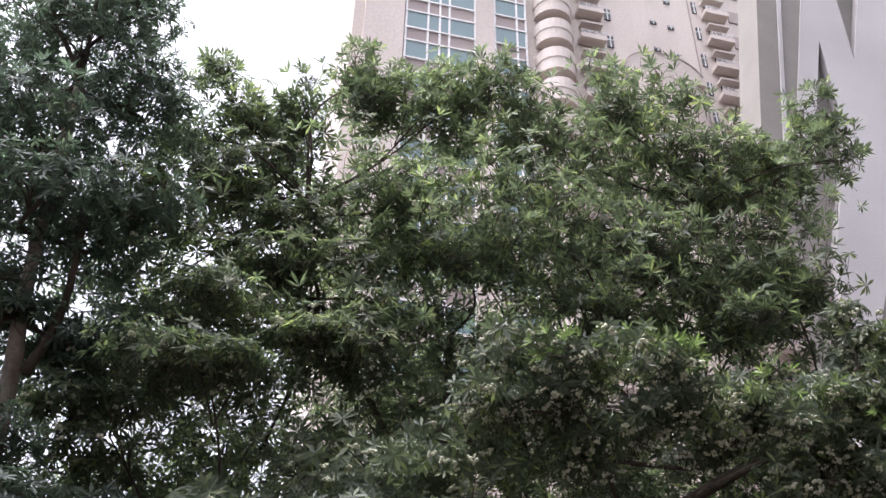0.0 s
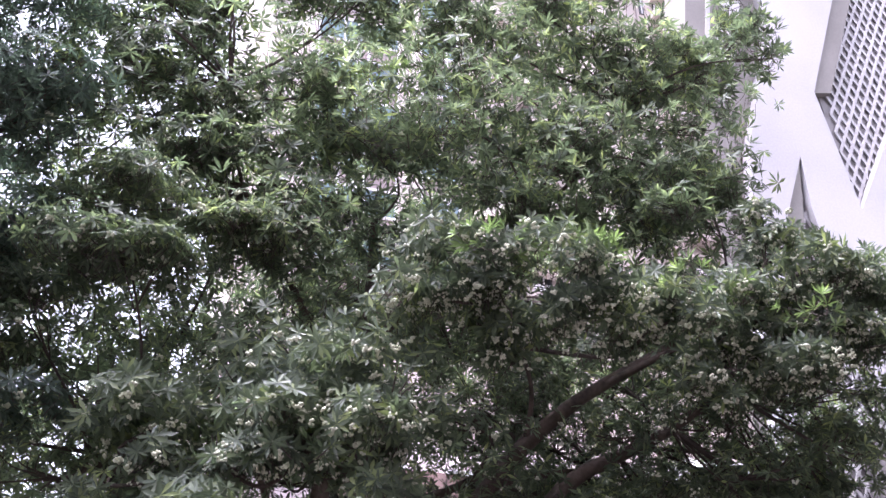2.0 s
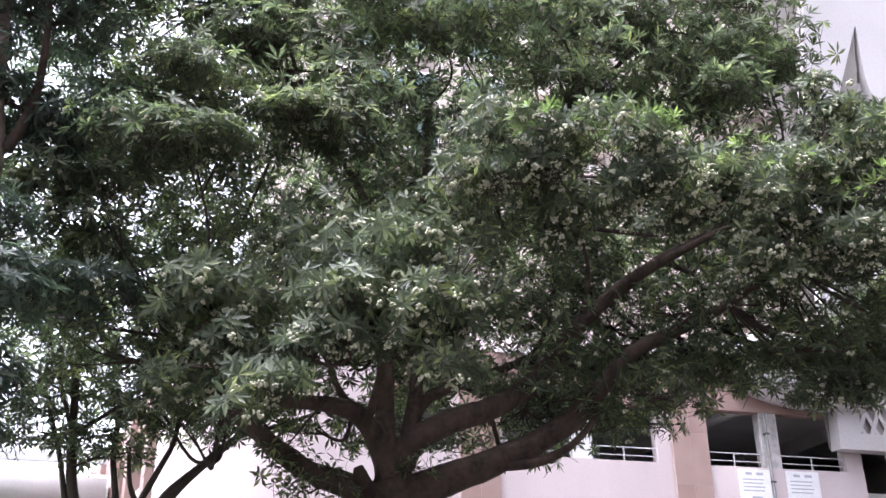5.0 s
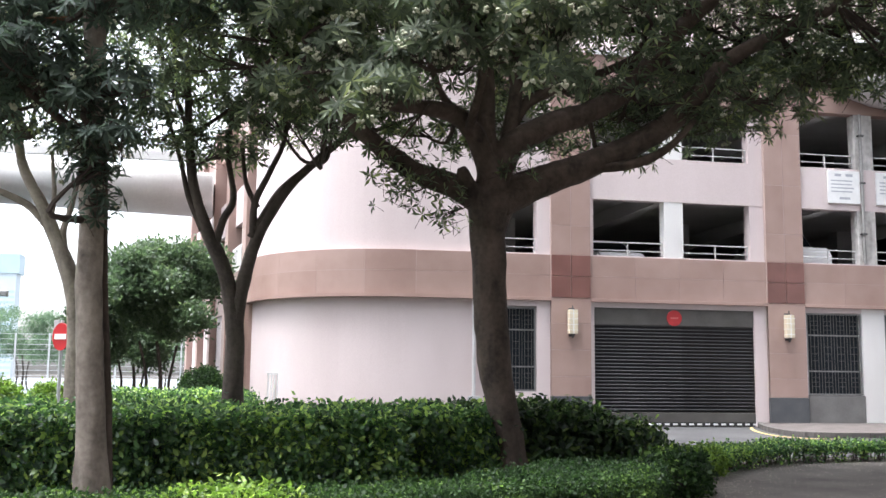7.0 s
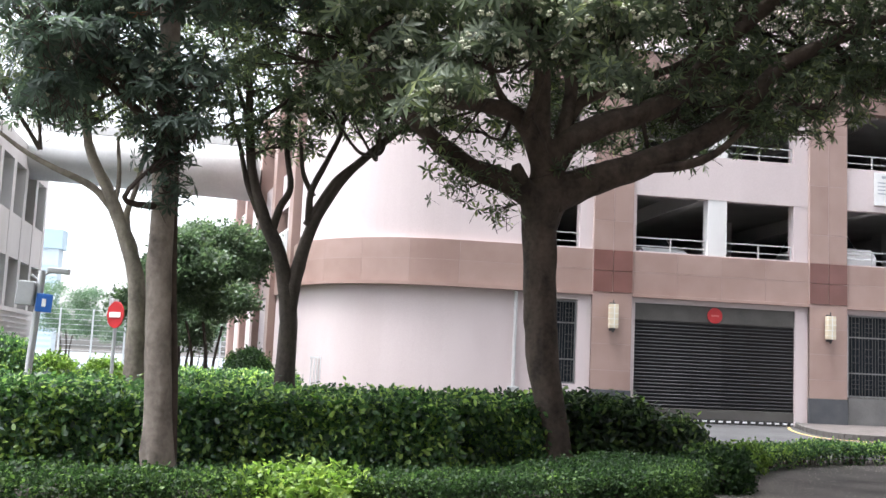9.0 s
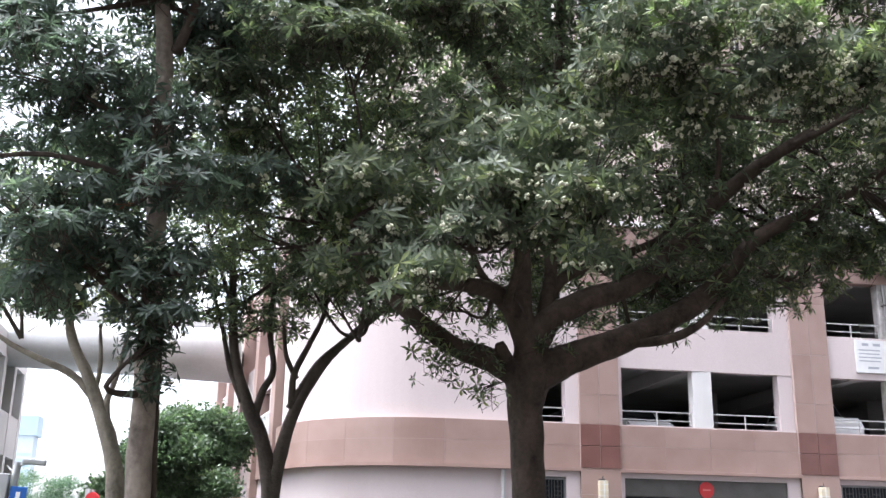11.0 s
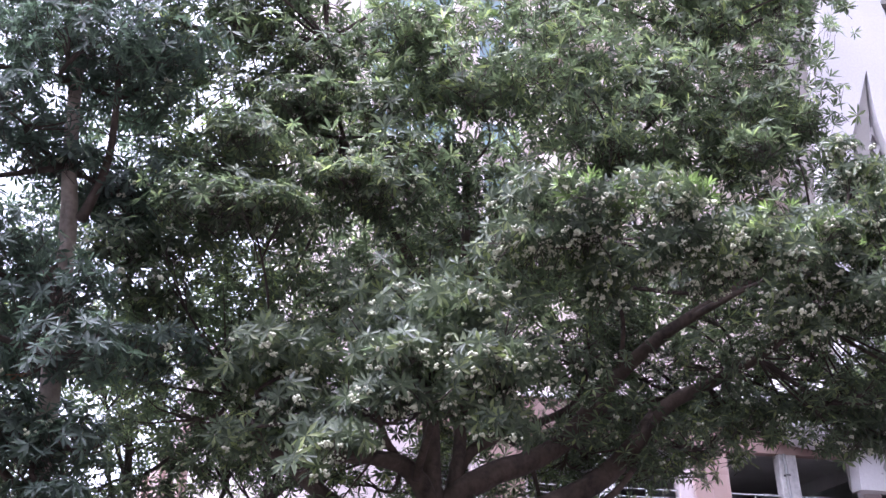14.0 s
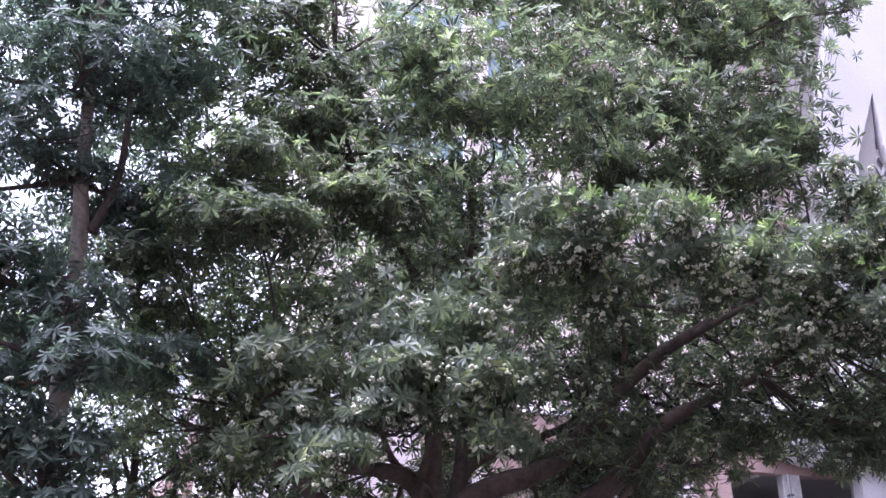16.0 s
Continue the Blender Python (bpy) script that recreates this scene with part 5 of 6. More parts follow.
SPRIG = [(1.75, 13.1, 4.35, 0.75, 0.3, 0.5, 26), (2.2, 13.2, 4.0, 0.4, 0.25, 0.4, 12), (1.3, 13.1, 4.7, 0.5, 0.25, 0.35, 14), (3.4, 13.2, 4.75, 0.3, 0.25, 0.2, 7)]
UNDER_BACK = [
    (1.0, 13.4, 6.3, 1.4, 1.2, 0.8, 170), (2.5, 14.6, 6.9, 1.5, 1.3, 0.9, 170), (4.3, 14.4, 6.5, 1.3, 1.2, 0.8, 140), (5.6, 13.6, 6.1, 1.0, 1.0, 0.5, 90), (7.3, 13.0, 6.0, 1.0, 0.9, 0.5, 100), (-0.4, 13.5, 7.6, 1.4, 1.2, 1.0, 150),
    (4.0, 14.2, 7.6, 1.2, 0.8, 0.8, 110), (3.4, 14.6, 8.6, 1.6, 1.3, 1.0, 150), (6.0, 14.6, 8.4, 1.6, 1.3, 1.0, 150), (7.2, 14.6, 7.9, 1.1, 0.8, 0.7, 100), (9.4, 12.6, 8.4, 1.2, 1.1, 0.8, 130), (5.6, 14.9, 7.8, 1.0, 0.8, 0.6, 80), (2.6, 12.4, 8.4, 1.3, 1.0, 0.8, 140), (11.2, 12.2, 8.2, 1.2, 1.1, 0.8, 120),
]
RIGHTFILL = [(7.0, 14.8, 8.6, 1.1, 0.8, 0.7, 90), (8.6, 14.8, 8.3, 1.1, 0.8, 0.7, 90), (10.3, 14.6, 8.1, 1.1, 0.8, 0.7, 90), (12.0, 14.4, 7.9, 1.1, 0.8, 0.7, 90), (13.1, 14.2, 8.5, 0.9, 0.8, 0.7, 70),
    (8.5, 14.8, 7.2, 1.1, 0.8, 0.6, 90), (10.1, 14.6, 7.2, 1.0, 0.8, 0.5, 80), (11.6, 14.4, 7.3, 1.0, 0.8, 0.5, 80), (7.0, 14.9, 7.1, 1.1, 0.8, 0.7, 90), (9.0, 14.9, 9.4, 1.4, 0.8, 0.8, 100), (11.4, 14.4, 9.3, 1.3, 0.8, 0.8, 90)]
VEIL = [(9.3, 12.0, 5.95, 0.6, 0.5, 0.35, 34), (10.1, 12.4, 6.05, 0.7, 0.5, 0.35, 40), (10.8, 12.6, 6.2, 0.6, 0.5, 0.35, 34), (9.7, 12.6, 6.6, 0.6, 0.4, 0.35, 26), (10.4, 12.6, 6.65, 0.7, 0.4, 0.4, 34), (11.2, 12.6, 6.85, 0.6, 0.4, 0.4, 28), (8.0, 12.8, 6.5, 0.7, 0.4, 0.35, 26), (8.8, 12.8, 6.7, 0.7, 0.4, 0.35, 30), (9.6, 12.8, 6.85, 0.7, 0.4, 0.35, 30), (5.6, 12.7, 6.5, 0.9, 0.5, 0.5, 30), (7.2, 12.4, 7.2, 0.9, 0.5, 0.5, 34), (8.6, 12.0, 7.5, 0.9, 0.5, 0.6, 40), (6.4, 12.9, 5.6, 0.8, 0.4, 0.3, 22), (7.8, 12.6, 6.4, 0.9, 0.5, 0.4, 30), (9.6, 11.8, 8.0, 0.9, 0.6, 0.5, 40)]
FORKFILL = [(2.0, 14.4, 5.6, 1.2, 0.7, 0.6, 100), (3.6, 14.6, 5.6, 1.2, 0.7, 0.6, 100), (5.0, 14.5, 5.4, 1.0, 0.7, 0.45, 70), (1.0, 14.0, 5.4, 0.9, 0.7, 0.5, 70), (4.2, 14.8, 6.6, 1.3, 0.8, 0.8, 110), (6.4, 14.9, 7.6, 1.3, 0.8, 0.8, 100)]
AIR = [(1.8, 12.8, 12.4, 3.0, 1.6, 3.0, 420), (5.6, 12.8, 12.8, 3.0, 1.6, 3.0, 480), (8.5, 12.6, 13.2, 2.2, 1.5, 2.6, 330), (5.0, 13.0, 10.0, 3.2, 1.5, 1.6, 420), (-0.6, 12.6, 10.6, 2.2, 1.5, 3.0, 260), (8.9, 12.4, 10.4, 2.0, 1.4, 1.4, 220), (6.0, 12.5, 15.4, 5.2, 1.2, 1.1, 240)]
LEFT_BACK = [(-0.9, 15.2, 8.2, 1.6, 1.0, 1.2, 130), (-2.4, 14.8, 9.6, 1.6, 1.0, 1.2, 130), (-0.8, 15.2, 10.6, 1.6, 1.0, 1.3, 140), (-1.4, 15.0, 12.4, 1.4, 1.0, 1.2, 110), (0.7, 15.2, 12.2, 1.5, 1.0, 1.2, 120), (-2.6, 14.6, 7.4, 1.4, 1.0, 1.0, 100), (4.2, 15.6, 9.9, 1.8, 1.0, 1.2, 150), (2.2, 15.6, 9.0, 1.6, 1.0, 1.2, 130), (5.8, 15.6, 10.6, 1.6, 1.0, 1.2, 130), (4.6, 15.4, 11.8, 1.4, 1.0, 1.0, 90)]
BACK = [
    (0.5, 15.2, 9.0, 1.8, 1.4, 1.2, 170), (3.0, 15.8, 10.5, 2.0, 1.5, 1.3, 200), (5.8, 15.8, 10.2, 2.0, 1.5, 1.3, 190), (8.4, 15.2, 9.6, 1.9, 1.5, 1.2, 170), (10.2, 14.6, 10.4, 1.5, 1.4, 1.2, 120),
]
BACK_TOP = [
    (2.0, 14.6, 13.2, 1.8, 1.4, 1.2, 190), (5.0, 14.8, 13.4, 1.9, 1.5, 1.3, 190), (8.2, 14.6, 13.2, 1.9, 1.5, 1.3, 180), (9.8, 14.0, 13.9, 1.3, 1.2, 1.0, 90), (3.6, 14.2, 15.4, 1.5, 1.3, 0.9, 120), (7.0, 14.2, 15.6, 1.5, 1.3, 0.9, 110),
]
twigs(big, BR, starts, LOW + SHELF + FORKFILL + BACK, 0.028, M_LIMB)
twigs(big, BR, starts, UNDER + UNDER_BACK + RIGHTFILL, 0.028, M_LIMB, 11)
twigs(big, BR, starts, LEFT + TOP + CREST + MIDDLE + BACK_TOP, 0.02, M_LIMB)
twigs(big, BR, [(1.9, 12.8, 5.5), (2.45, 13.4, 4.55)], SPRIG, 0.012, M_LIMB)
crown(big, BR, sprays(BR, EAST, 8, 0.5, 0.6, 1.2), 1.05, M_LEAF, WHORLS, 0.1, dense=0.5, lean=OUTWARD)
crown(big, BR, sprays(BR, SHELF, 8, 0.5, 0.55, 1.25), 1.1, M_LEAF, WHORLS, 0.4, dense=1.15, loose=1.05, lean=OUTWARD)
NEWLEAF = [(5.35, 9.5, 8.68, 0.9, 0.35, 0.25, 46), (4.3, 9.5, 8.49, 0.6, 0.3, 0.2, 22), (7.65, 9.7, 8.58, 0.8, 0.3, 0.25, 22), (9.28, 9.7, 8.39, 0.6, 0.3, 0.3, 18), (3.24, 11.8, 12.9, 0.9, 0.5, 0.5, 22)]
crown(big, BR, NEWLEAF, 1.0, M_LEAFNEW, UPRIGHT, 0.0, dense=0.7)
crown(big, BR, sprays(BR, LEFT), 1.1, M_LEAF, WHORLS, 0.2, dense=1.15)
crown(big, BR, sprays(BR, TOP + CREST, 6, 0.66, 0.8), 1.25, M_LEAF, UPRIGHT + WHORLS[:2], 0.01, dense=0.85, inner=0.2, loose=1.05)
crown(big, BR, sprays(BR, MIDDLE), 1.2, M_LEAF, WHORLS + UPRIGHT, 0.04, dense=0.8, inner=0.25)
crown(big, BR, AIR, 1.25, M_LEAF, WHORLS + UPRIGHT, 0.02, dense=0.75, inner=0.05, under=-0.9)
crown(big, BR, UNDER_BACK + FORKFILL, 1.0, M_LEAF, WHORLS, 0.02, dense=0.85)
crown(big, BR, RIGHTFILL, 0.9, M_LEAF, WHORLS, 0.02, dense=1.5, inner=0.1)
twigs(big, BR, starts, VEIL + EAST, 0.016, M_LIMB)
crown(big, BR, VEIL, 1.0, M_LEAF, WHORLS, 0.15, dense=1.3, inner=0.1)
crown(big, BR, UNDER, 0.95, M_LEAF, WHORLS, 0.03, dense=0.85)
twigs(big, BR, starts, LEFT_BACK, 0.02, M_LIMB)
crown(big, BR, LEFT_BACK, 1.2, M_LEAF, WHORLS, 0.0, dense=1.4)
crown(big, BR, BACK, 1.2, M_LEAF, WHORLS, 0.0, dense=1.9)
crown(big, BR, BACK_TOP, 1.25, M_LEAF, WHORLS, 0.0, dense=0.7)
crown(big, BR, SPRIG, 0.95, M_LEAF, LOOSE, 0.0, inner=0.1, under=-1.0, dense=1.6)
crown(big, BR, sprays(BR, LOW[3:7] + LOW[8:], 7, 0.6, 0.6, 1.2), 1.12, M_LEAF, WHORLS, 0.31, dense=1.0, lean=OUTWARD)

# nearest whorls, each a piece of its own
leaf_meshes = []
for v, f in WHORLS:
    me = raw_mesh("leaf_whorl", v, f)
    me.materials.append(M_LEAF)
    leaf_meshes.append(me)
pp, aa = clump_points(BR, sprays(BR, [(*k[:3], k[3] * 1.12, k[4] * 1.1, k[5] * 1.2, k[6]) for k in LOW[:3] + LOW[7:8]], 9, 0.55, 0.55, 1.3), 0.2, -0.8, OUTWARD)
fr = turned(BR, aa)
v, f = scatter(BR, WHORLS, pp[300:], aa[300:], BR.uniform(0.9, 1.25, len(pp) - 300))
mesh_object("crown", raw_mesh("crown", v, f), M_LEAF, big)["kind"] = "stuff"
for i in range(300):
    o = new("leaf_whorl", leaf_meshes[i % len(leaf_meshes)])
    o.parent = big
    s = BR.uniform(0.9, 1.25)
    o.matrix_basis = Matrix.LocRotScale(Vector(pp[i]), Matrix(fr[i].tolist()).to_quaternion(), Vector((s, s, s)))
q = np.repeat(pp[BR.random(len(pp)) < 0.26], 2, 0)
q = q + BR.normal(size=q.shape) * np.array([0.07, 0.07, 0.03]) + np.array([0, 0, -0.11])
v, f = scatter(BR, UMBELS, q, np.tile((0, 0, 1.0), (len(q), 1)) + BR.normal(size=q.shape) * 0.2, BR.uniform(0.55, 1.0, len(q)))
mesh_object("blossom", raw_mesh("blossom", v, f), M_FLOWER, big, "cream blossom heads")["kind"] = "stuff"

# tall straight tree beside it
tall = thing("tall_tree", "tall straight evergreen tree with a smooth grey trunk", "tree", (0, 0, 0))
part("trunk", tube([(-2.36, 11.5, -0.1), (-2.45, 11.5, 1.2), (-2.55, 11.5, 3.0), (-2.6, 11.5, 5.0), (-2.7, 11.5, 7.5), (-2.95, 11.5, 10.0), (-3.1, 11.5, 13.5)], 0.19, 0.085, 16, 0.15, 8, None, 0.025), M_BARKPALE, tall, smooth=True)
# thin dark stem added to stand in for the trunk's shaded right edge
limb(tall, [(-2.2, 11.62, -0.1), (-2.26, 11.62, 1.2), (-2.37, 11.66, 2.6), (-2.45, 11.6, 4.4)], 0.06, 0.03, 63)
limb(tall, [(-2.6, 11.5, 8.2), (-2.35, 11.4, 9.2), (-2.4, 11.3, 10.8)], 0.08, 0.04, 61)
limb(tall, [(-2.5, 11.5, 4.2), (-3.3, 11.3, 4.9), (-4.3, 11.0, 5.6)], 0.07, 0.03, 62)
TR = np.random.default_rng(8)
TALL_LOW = [
    (-2.5, 11.15, 4.15, 0.42, 0.25, 0.55, 34), (-2.45, 11.15, 3.6, 0.28, 0.2, 0.35, 12),
    (-2.4, 10.6, 6.0, 0.7, 0.5, 0.5, 70), (-2.2, 10.7, 4.9, 0.45, 0.4, 0.4, 36),     (-3.2, 10.8, 5.0, 0.9, 0.8, 0.6, 130), (-4.3, 11.0, 5.6, 1.1, 0.9, 0.7, 150), (-2.5, 10.9, 4.5, 0.5, 0.5, 0.4, 50), (-5.4, 11.4, 6.4, 1.2, 1.0, 0.8, 150), (-3.4, 11.8, 6.6, 1.1, 1.0, 0.7, 140), (-1.7, 12.0, 6.6, 0.9, 0.9, 0.6, 100), (-4.0, 12.4, 4.9, 0.9, 0.9, 0.6, 90), (-6.4, 11.8, 5.2, 1.0, 1.0, 0.7, 90),
]
TALL_MID = [
    (-3.9, 11.0, 7.6, 1.1, 1.0, 0.7, 170), (-5.2, 11.6, 8.6, 1.2, 1.1, 0.8, 160), (-1.9, 11.9, 9.0, 1.0, 0.9, 0.7, 140), (-3.4, 11.2, 9.6, 1.0, 0.9, 0.7, 140), (-4.8, 11.6, 10.8, 1.3, 1.1, 0.9, 170), (-2.0, 11.8, 11.0, 1.1, 1.0, 0.8, 160),
]
TALL_TOP = [
    (-2.9, 10.7, 10.6, 0.9, 0.6, 0.7, 110), (-2.6, 10.8, 6.9, 0.6, 0.4, 0.4, 40),     (-3.3, 11.4, 12.2, 1.2, 1.1, 0.9, 190), (-4.9, 11.6, 13.2, 1.2, 1.1, 0.9, 170), (-2.1, 11.6, 13.3, 0.9, 0.9, 0.8, 140), (-3.2, 11.5, 14.4, 1.2, 1.1, 0.9, 180), (-4.4, 11.6, 15.2, 1.1, 1.0, 0.9, 140), (-2.6, 11.5, 15.6, 0.8, 0.8, 0.8, 100), (-3.4, 11.5, 16.6, 1.0, 0.9, 0.8, 110),
]
TALL_BACK = [(-4.0, 13.6, 8.0, 1.8, 1.4, 1.4, 170), (-3.2, 13.4, 11.0, 1.8, 1.4, 1.4, 170), (-4.6, 13.6, 13.6, 1.8, 1.4, 1.4, 160), (-6.4, 12.6, 11.0, 1.6, 1.4, 1.4, 130)]
ts = [(-2.55, 11.5, 3.4), (-2.6, 11.5, 5.0), (-2.65, 11.5, 6.2), (-2.7, 11.5, 7.5), (-2.95, 11.5, 9.0), (-3.0, 11.5, 10.5), (-3.1, 11.5, 12.0), (-3.1, 11.5, 13.5)]
twigs(tall, TR, ts, TALL_LOW[:-1] + TALL_MID + TALL_TOP + TALL_BACK[:3])
crown(tall, TR, TALL_LOW[:4] + sprays(TR, TALL_LOW[4:] + TALL_MID), 1.05, M_LEAFB, WHORLS, 0.05, dense=1.25)
crown(tall, TR, TALL_MID, 1.05, M_LEAFB, WHORLS, 0.0, dense=0.4)
crown(tall, TR, TALL_TOP + TALL_BACK, 0.95, M_LEAFB, WHORLS + UPRIGHT, 0.0, dense=2.0)

dry = mesh_object("dry_leaves", raw_mesh("dry_leaves", *scatter(TR, LOOSE, np.array([(-3.9, 10.6, 4.85), (-2.9, 10.5, 5.6), (-3.8, 10.6, 4.75)]), np.array([(0, 0, -1.0), (0.2, 0, -1.0), (0.5, 0, -0.6)]), np.array([1.0, 0.9, 0.8]))), M_DRY, tall, "a few brown dry leaves")

# forked tree behind the hedge
forked = thing("forked_tree", "slender dark tree forking low behind the hedge", "tree", (0, 0, 0))
limb(forked, [(-0.84, 17, -0.1), (-0.82, 17, 1.3), (-0.83, 17, 2.4), (-1.03, 17, 3.35), (-1.36, 17, 4.05), (-1.59, 17, 4.7), (-1.72, 17, 5.5), (-1.85, 17, 7.2)], 0.22, 0.06, 71, M_BARKDARK, 12, "trunk")
limb(forked, [(-0.83, 17, 2.4), (-0.7, 17, 3.2), (-0.48, 17, 4.0), (-0.02, 17, 4.85), (0.58, 16.95, 5.5), (1.1, 16.8, 6.0), (1.5, 16.6, 6.8)], 0.16, 0.04, 72, M_BARKDARK)
limb(forked, [(-0.6, 17, 4.0), (-0.12, 17, 4.84), (0.39, 16.9, 5.32), (0.9, 16.8, 5.8), (1.54, 16.6, 6.0), (2.4, 16.4, 6.3)], 0.08, 0.03, 73, M_BARKDARK)
limb(forked, [(-1.25, 17, 3.7), (-1.1, 17, 4.3), (-0.93, 17, 4.7), (-1.05, 17, 5.5), (-1.0, 17, 6.4)], 0.09, 0.04, 74, M_BARKDARK)
limb(forked, [(-0.55, 17, 4.1), (-0.55, 16.95, 4.6), (-0.3, 16.9, 5.2), (-0.07, 16.9, 5.75), (0.0, 16.9, 6.4)], 0.08, 0.035, 75, M_BARKDARK)
limb(forked, [(-0.5, 17, 4.55), (-0.71, 16.9, 4.96), (-0.8, 16.8, 5.6)], 0.06, 0.03, 76, M_BARKDARK)
limb(forked, [(-1.45, 17, 4.1), (-1.72, 17, 4.7), (-1.9, 17, 5.4), (-2.2, 17, 6.3)], 0.07, 0.03, 77, M_BARKDARK)
FR = np.random.default_rng(9)
FORK = [(-1.2, 16.6, 5.5, 0.9, 0.7, 0.45, 60), (-2.2, 16.6, 5.7, 0.8, 0.7, 0.45, 50), (0.2, 16.5, 5.9, 0.8, 0.7, 0.4, 40), (-1.6, 16.8, 6.6, 1.2, 1.1, 0.8, 190), (-0.3, 16.6, 6.3, 1.0, 1.0, 0.7, 150), (0.8, 16.4, 6.5, 1.0, 1.0, 0.7, 140), (-2.4, 17.0, 7.8, 1.2, 1.1, 0.9, 160), (-0.6, 16.8, 8.0, 1.4, 1.2, 0.9, 180), (0.9, 16.6, 8.2, 1.2, 1.1, 0.9, 140)]
twigs(forked, FR, [(-1.5, 17, 4.7), (-0.1, 16.8, 4.6), (0.6, 16.6, 5.35), (-1.75, 17, 5.8)], FORK, 0.03)
crown(forked, FR, FORK, 1.0, M_LEAF, WHORLS, 0.0, dense=1.25)

# second forked tree beside the tall trunk
second = thing("branching_tree", "smooth grey tree branching beside the tall trunk", "tree", (0, 0, 0))
limb(second, [(-3.44, 17, -0.1), (-3.47, 17, 1.25), (-3.52, 17, 2.5), (-3.68, 17, 3.25), (-4.0, 17, 4.0), (-4.2, 17, 4.45), (-4.5, 17, 5.0), (-4.66, 17, 5.6), (-4.8, 17, 7.0)], 0.21, 0.06, 81, M_BARKPALE, 12, "trunk")
limb(second, [(-3.98, 17, 3.95), (-4.44, 17, 4.43), (-5.15, 17, 4.75), (-5.66, 17, 5.0), (-6.3, 17, 5.45)], 0.085, 0.03, 82, M_BARKPALE)
limb(second, [(-3.72, 17, 3.4), (-3.82, 17, 3.95), (-3.7, 17, 4.45), (-3.56, 17, 5.3)], 0.08, 0.035, 83, M_BARKPALE)
limb(second, [(-4.05, 17, 4.15), (-4.0, 17, 4.6), (-4.08, 17, 5.4)], 0.06, 0.03, 84, M_BARKPALE)
SEC = [(-3.3, 16.6, 5.6, 0.8, 0.6, 0.45, 50), (-4.8, 16.6, 5.7, 0.8, 0.6, 0.45, 45), (-4.4, 16.8, 6.6, 1.2, 1.0, 0.7, 160), (-5.8, 16.6, 6.3, 1.1, 1.0, 0.7, 140), (-3.2, 16.8, 6.4, 1.0, 0.9, 0.7, 120), (-5.0, 17.0, 8.0, 1.4, 1.2, 0.9, 170), (-3.2, 17.0, 8.4, 1.3, 1.1, 0.9, 150), (-7.0, 17.0, 7.4, 1.2, 1.1, 0.8, 120)]
twigs(second, FR, [(-4.5, 17, 5.6), (-5.4, 17, 5.05), (-3.3, 17, 5.2)], SEC, 0.03)
crown(second, FR, SEC, 1.0, M_LEAF, WHORLS, 0.0, dense=1.25)


def leaf_tuft(rng, count, length, width, spread, shape=leaf_shape, wild=0.6):
    vs, fs, c = [], [], 0
    for _ in range(count):
        v, f = shape(length * rng.uniform(0.7, 1.2), width * rng.uniform(0.8, 1.2), width * 0.3, length * 0.15)
        fr_ = turned(rng, rng.normal(size=(1, 3)) * wild + np.array([[0, 0, 0.6]]))[0]
        vs.append(v @ fr_.T + rng.normal(size=3) * spread)
        fs.append(f + c)
        c += len(v)
    return np.concatenate(vs), np.concatenate(fs)


SMALL = [leaf_tuft(WR, 6, 0.075, 0.026, 0.045) for _ in range(6)]
BROAD = [leaf_tuft(WR, 6, 0.105, 0.027, 0.06, broad_leaf, 0.3) for _ in range(6)]
LARGE = [leaf_tuft(WR, 8, 0.15, 0.04, 0.15) for _ in range(5)]


def small_tree(x, y, h, w, label, seed, name="small_tree", tufts=2600, leaf=None):
    rng = np.random.default_rng(seed)
    t = thing(name, label, "tree", (x, y, 0))
    limb(t, [(0, 0, -0.1), (0.1, 0, h * 0.2), (-0.1, 0.05, h * 0.42)], 0.1 * h / 6, 0.05 * h / 6, seed, M_BARKDARK, 8, "trunk")
    limb(t, [(0.5, 0.2, -0.1), (0.35, 0.1, h * 0.15), (0.6, 0.1, h * 0.4)], 0.07 * h / 6, 0.04 * h / 6, seed + 1, M_BARKDARK, 8)
    limb(t, [(-0.6, 0.2, -0.1), (-0.4, 0.1, h * 0.2), (-0.7, 0, h * 0.42)], 0.07 * h / 6, 0.04 * h / 6, seed + 2, M_BARKDARK, 8)
    cl = []
    for k in range(26):
        a, r = rng.uniform(0, 6.28), rng.uniform(0.1, 0.95) ** 0.7
        zz = h * (0.37 + 0.56 * rng.random())
        s = 1 - 0.7 * max(0, (zz / h - 0.6))
        cl.append((w * r * s * math.cos(a), w * 0.7 * r * s * math.sin(a), zz, w * 0.27, w * 0.27, h * 0.075, int(tufts / 26)))
    p, a = clump_points(rng, cl, 0.15, -0.9)
    v, f = scatter(rng, LARGE, p, a, rng.uniform(0.8, 1.4, len(p)))
    mesh_object("crown", raw_mesh("crown", v, f), leaf or M_FICUS, t)["kind"] = "stuff"


small_tree(-3.6, 36, 6.4, 2.5, "small bushy dark green tree by the garage wing", 31, tufts=4600)
small_tree(-5.0, 41, 6.0, 2.4, "small bushy dark green tree beyond the hedge", 32, tufts=4200)
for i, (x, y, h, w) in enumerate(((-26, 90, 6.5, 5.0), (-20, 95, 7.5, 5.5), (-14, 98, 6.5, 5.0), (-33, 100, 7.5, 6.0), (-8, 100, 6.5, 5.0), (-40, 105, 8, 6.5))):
    small_tree(x, y, h, w, "green tree beyond the far fence, haze in its leaf colour", 40 + i, "far_tree", 2600, M_HAZE)


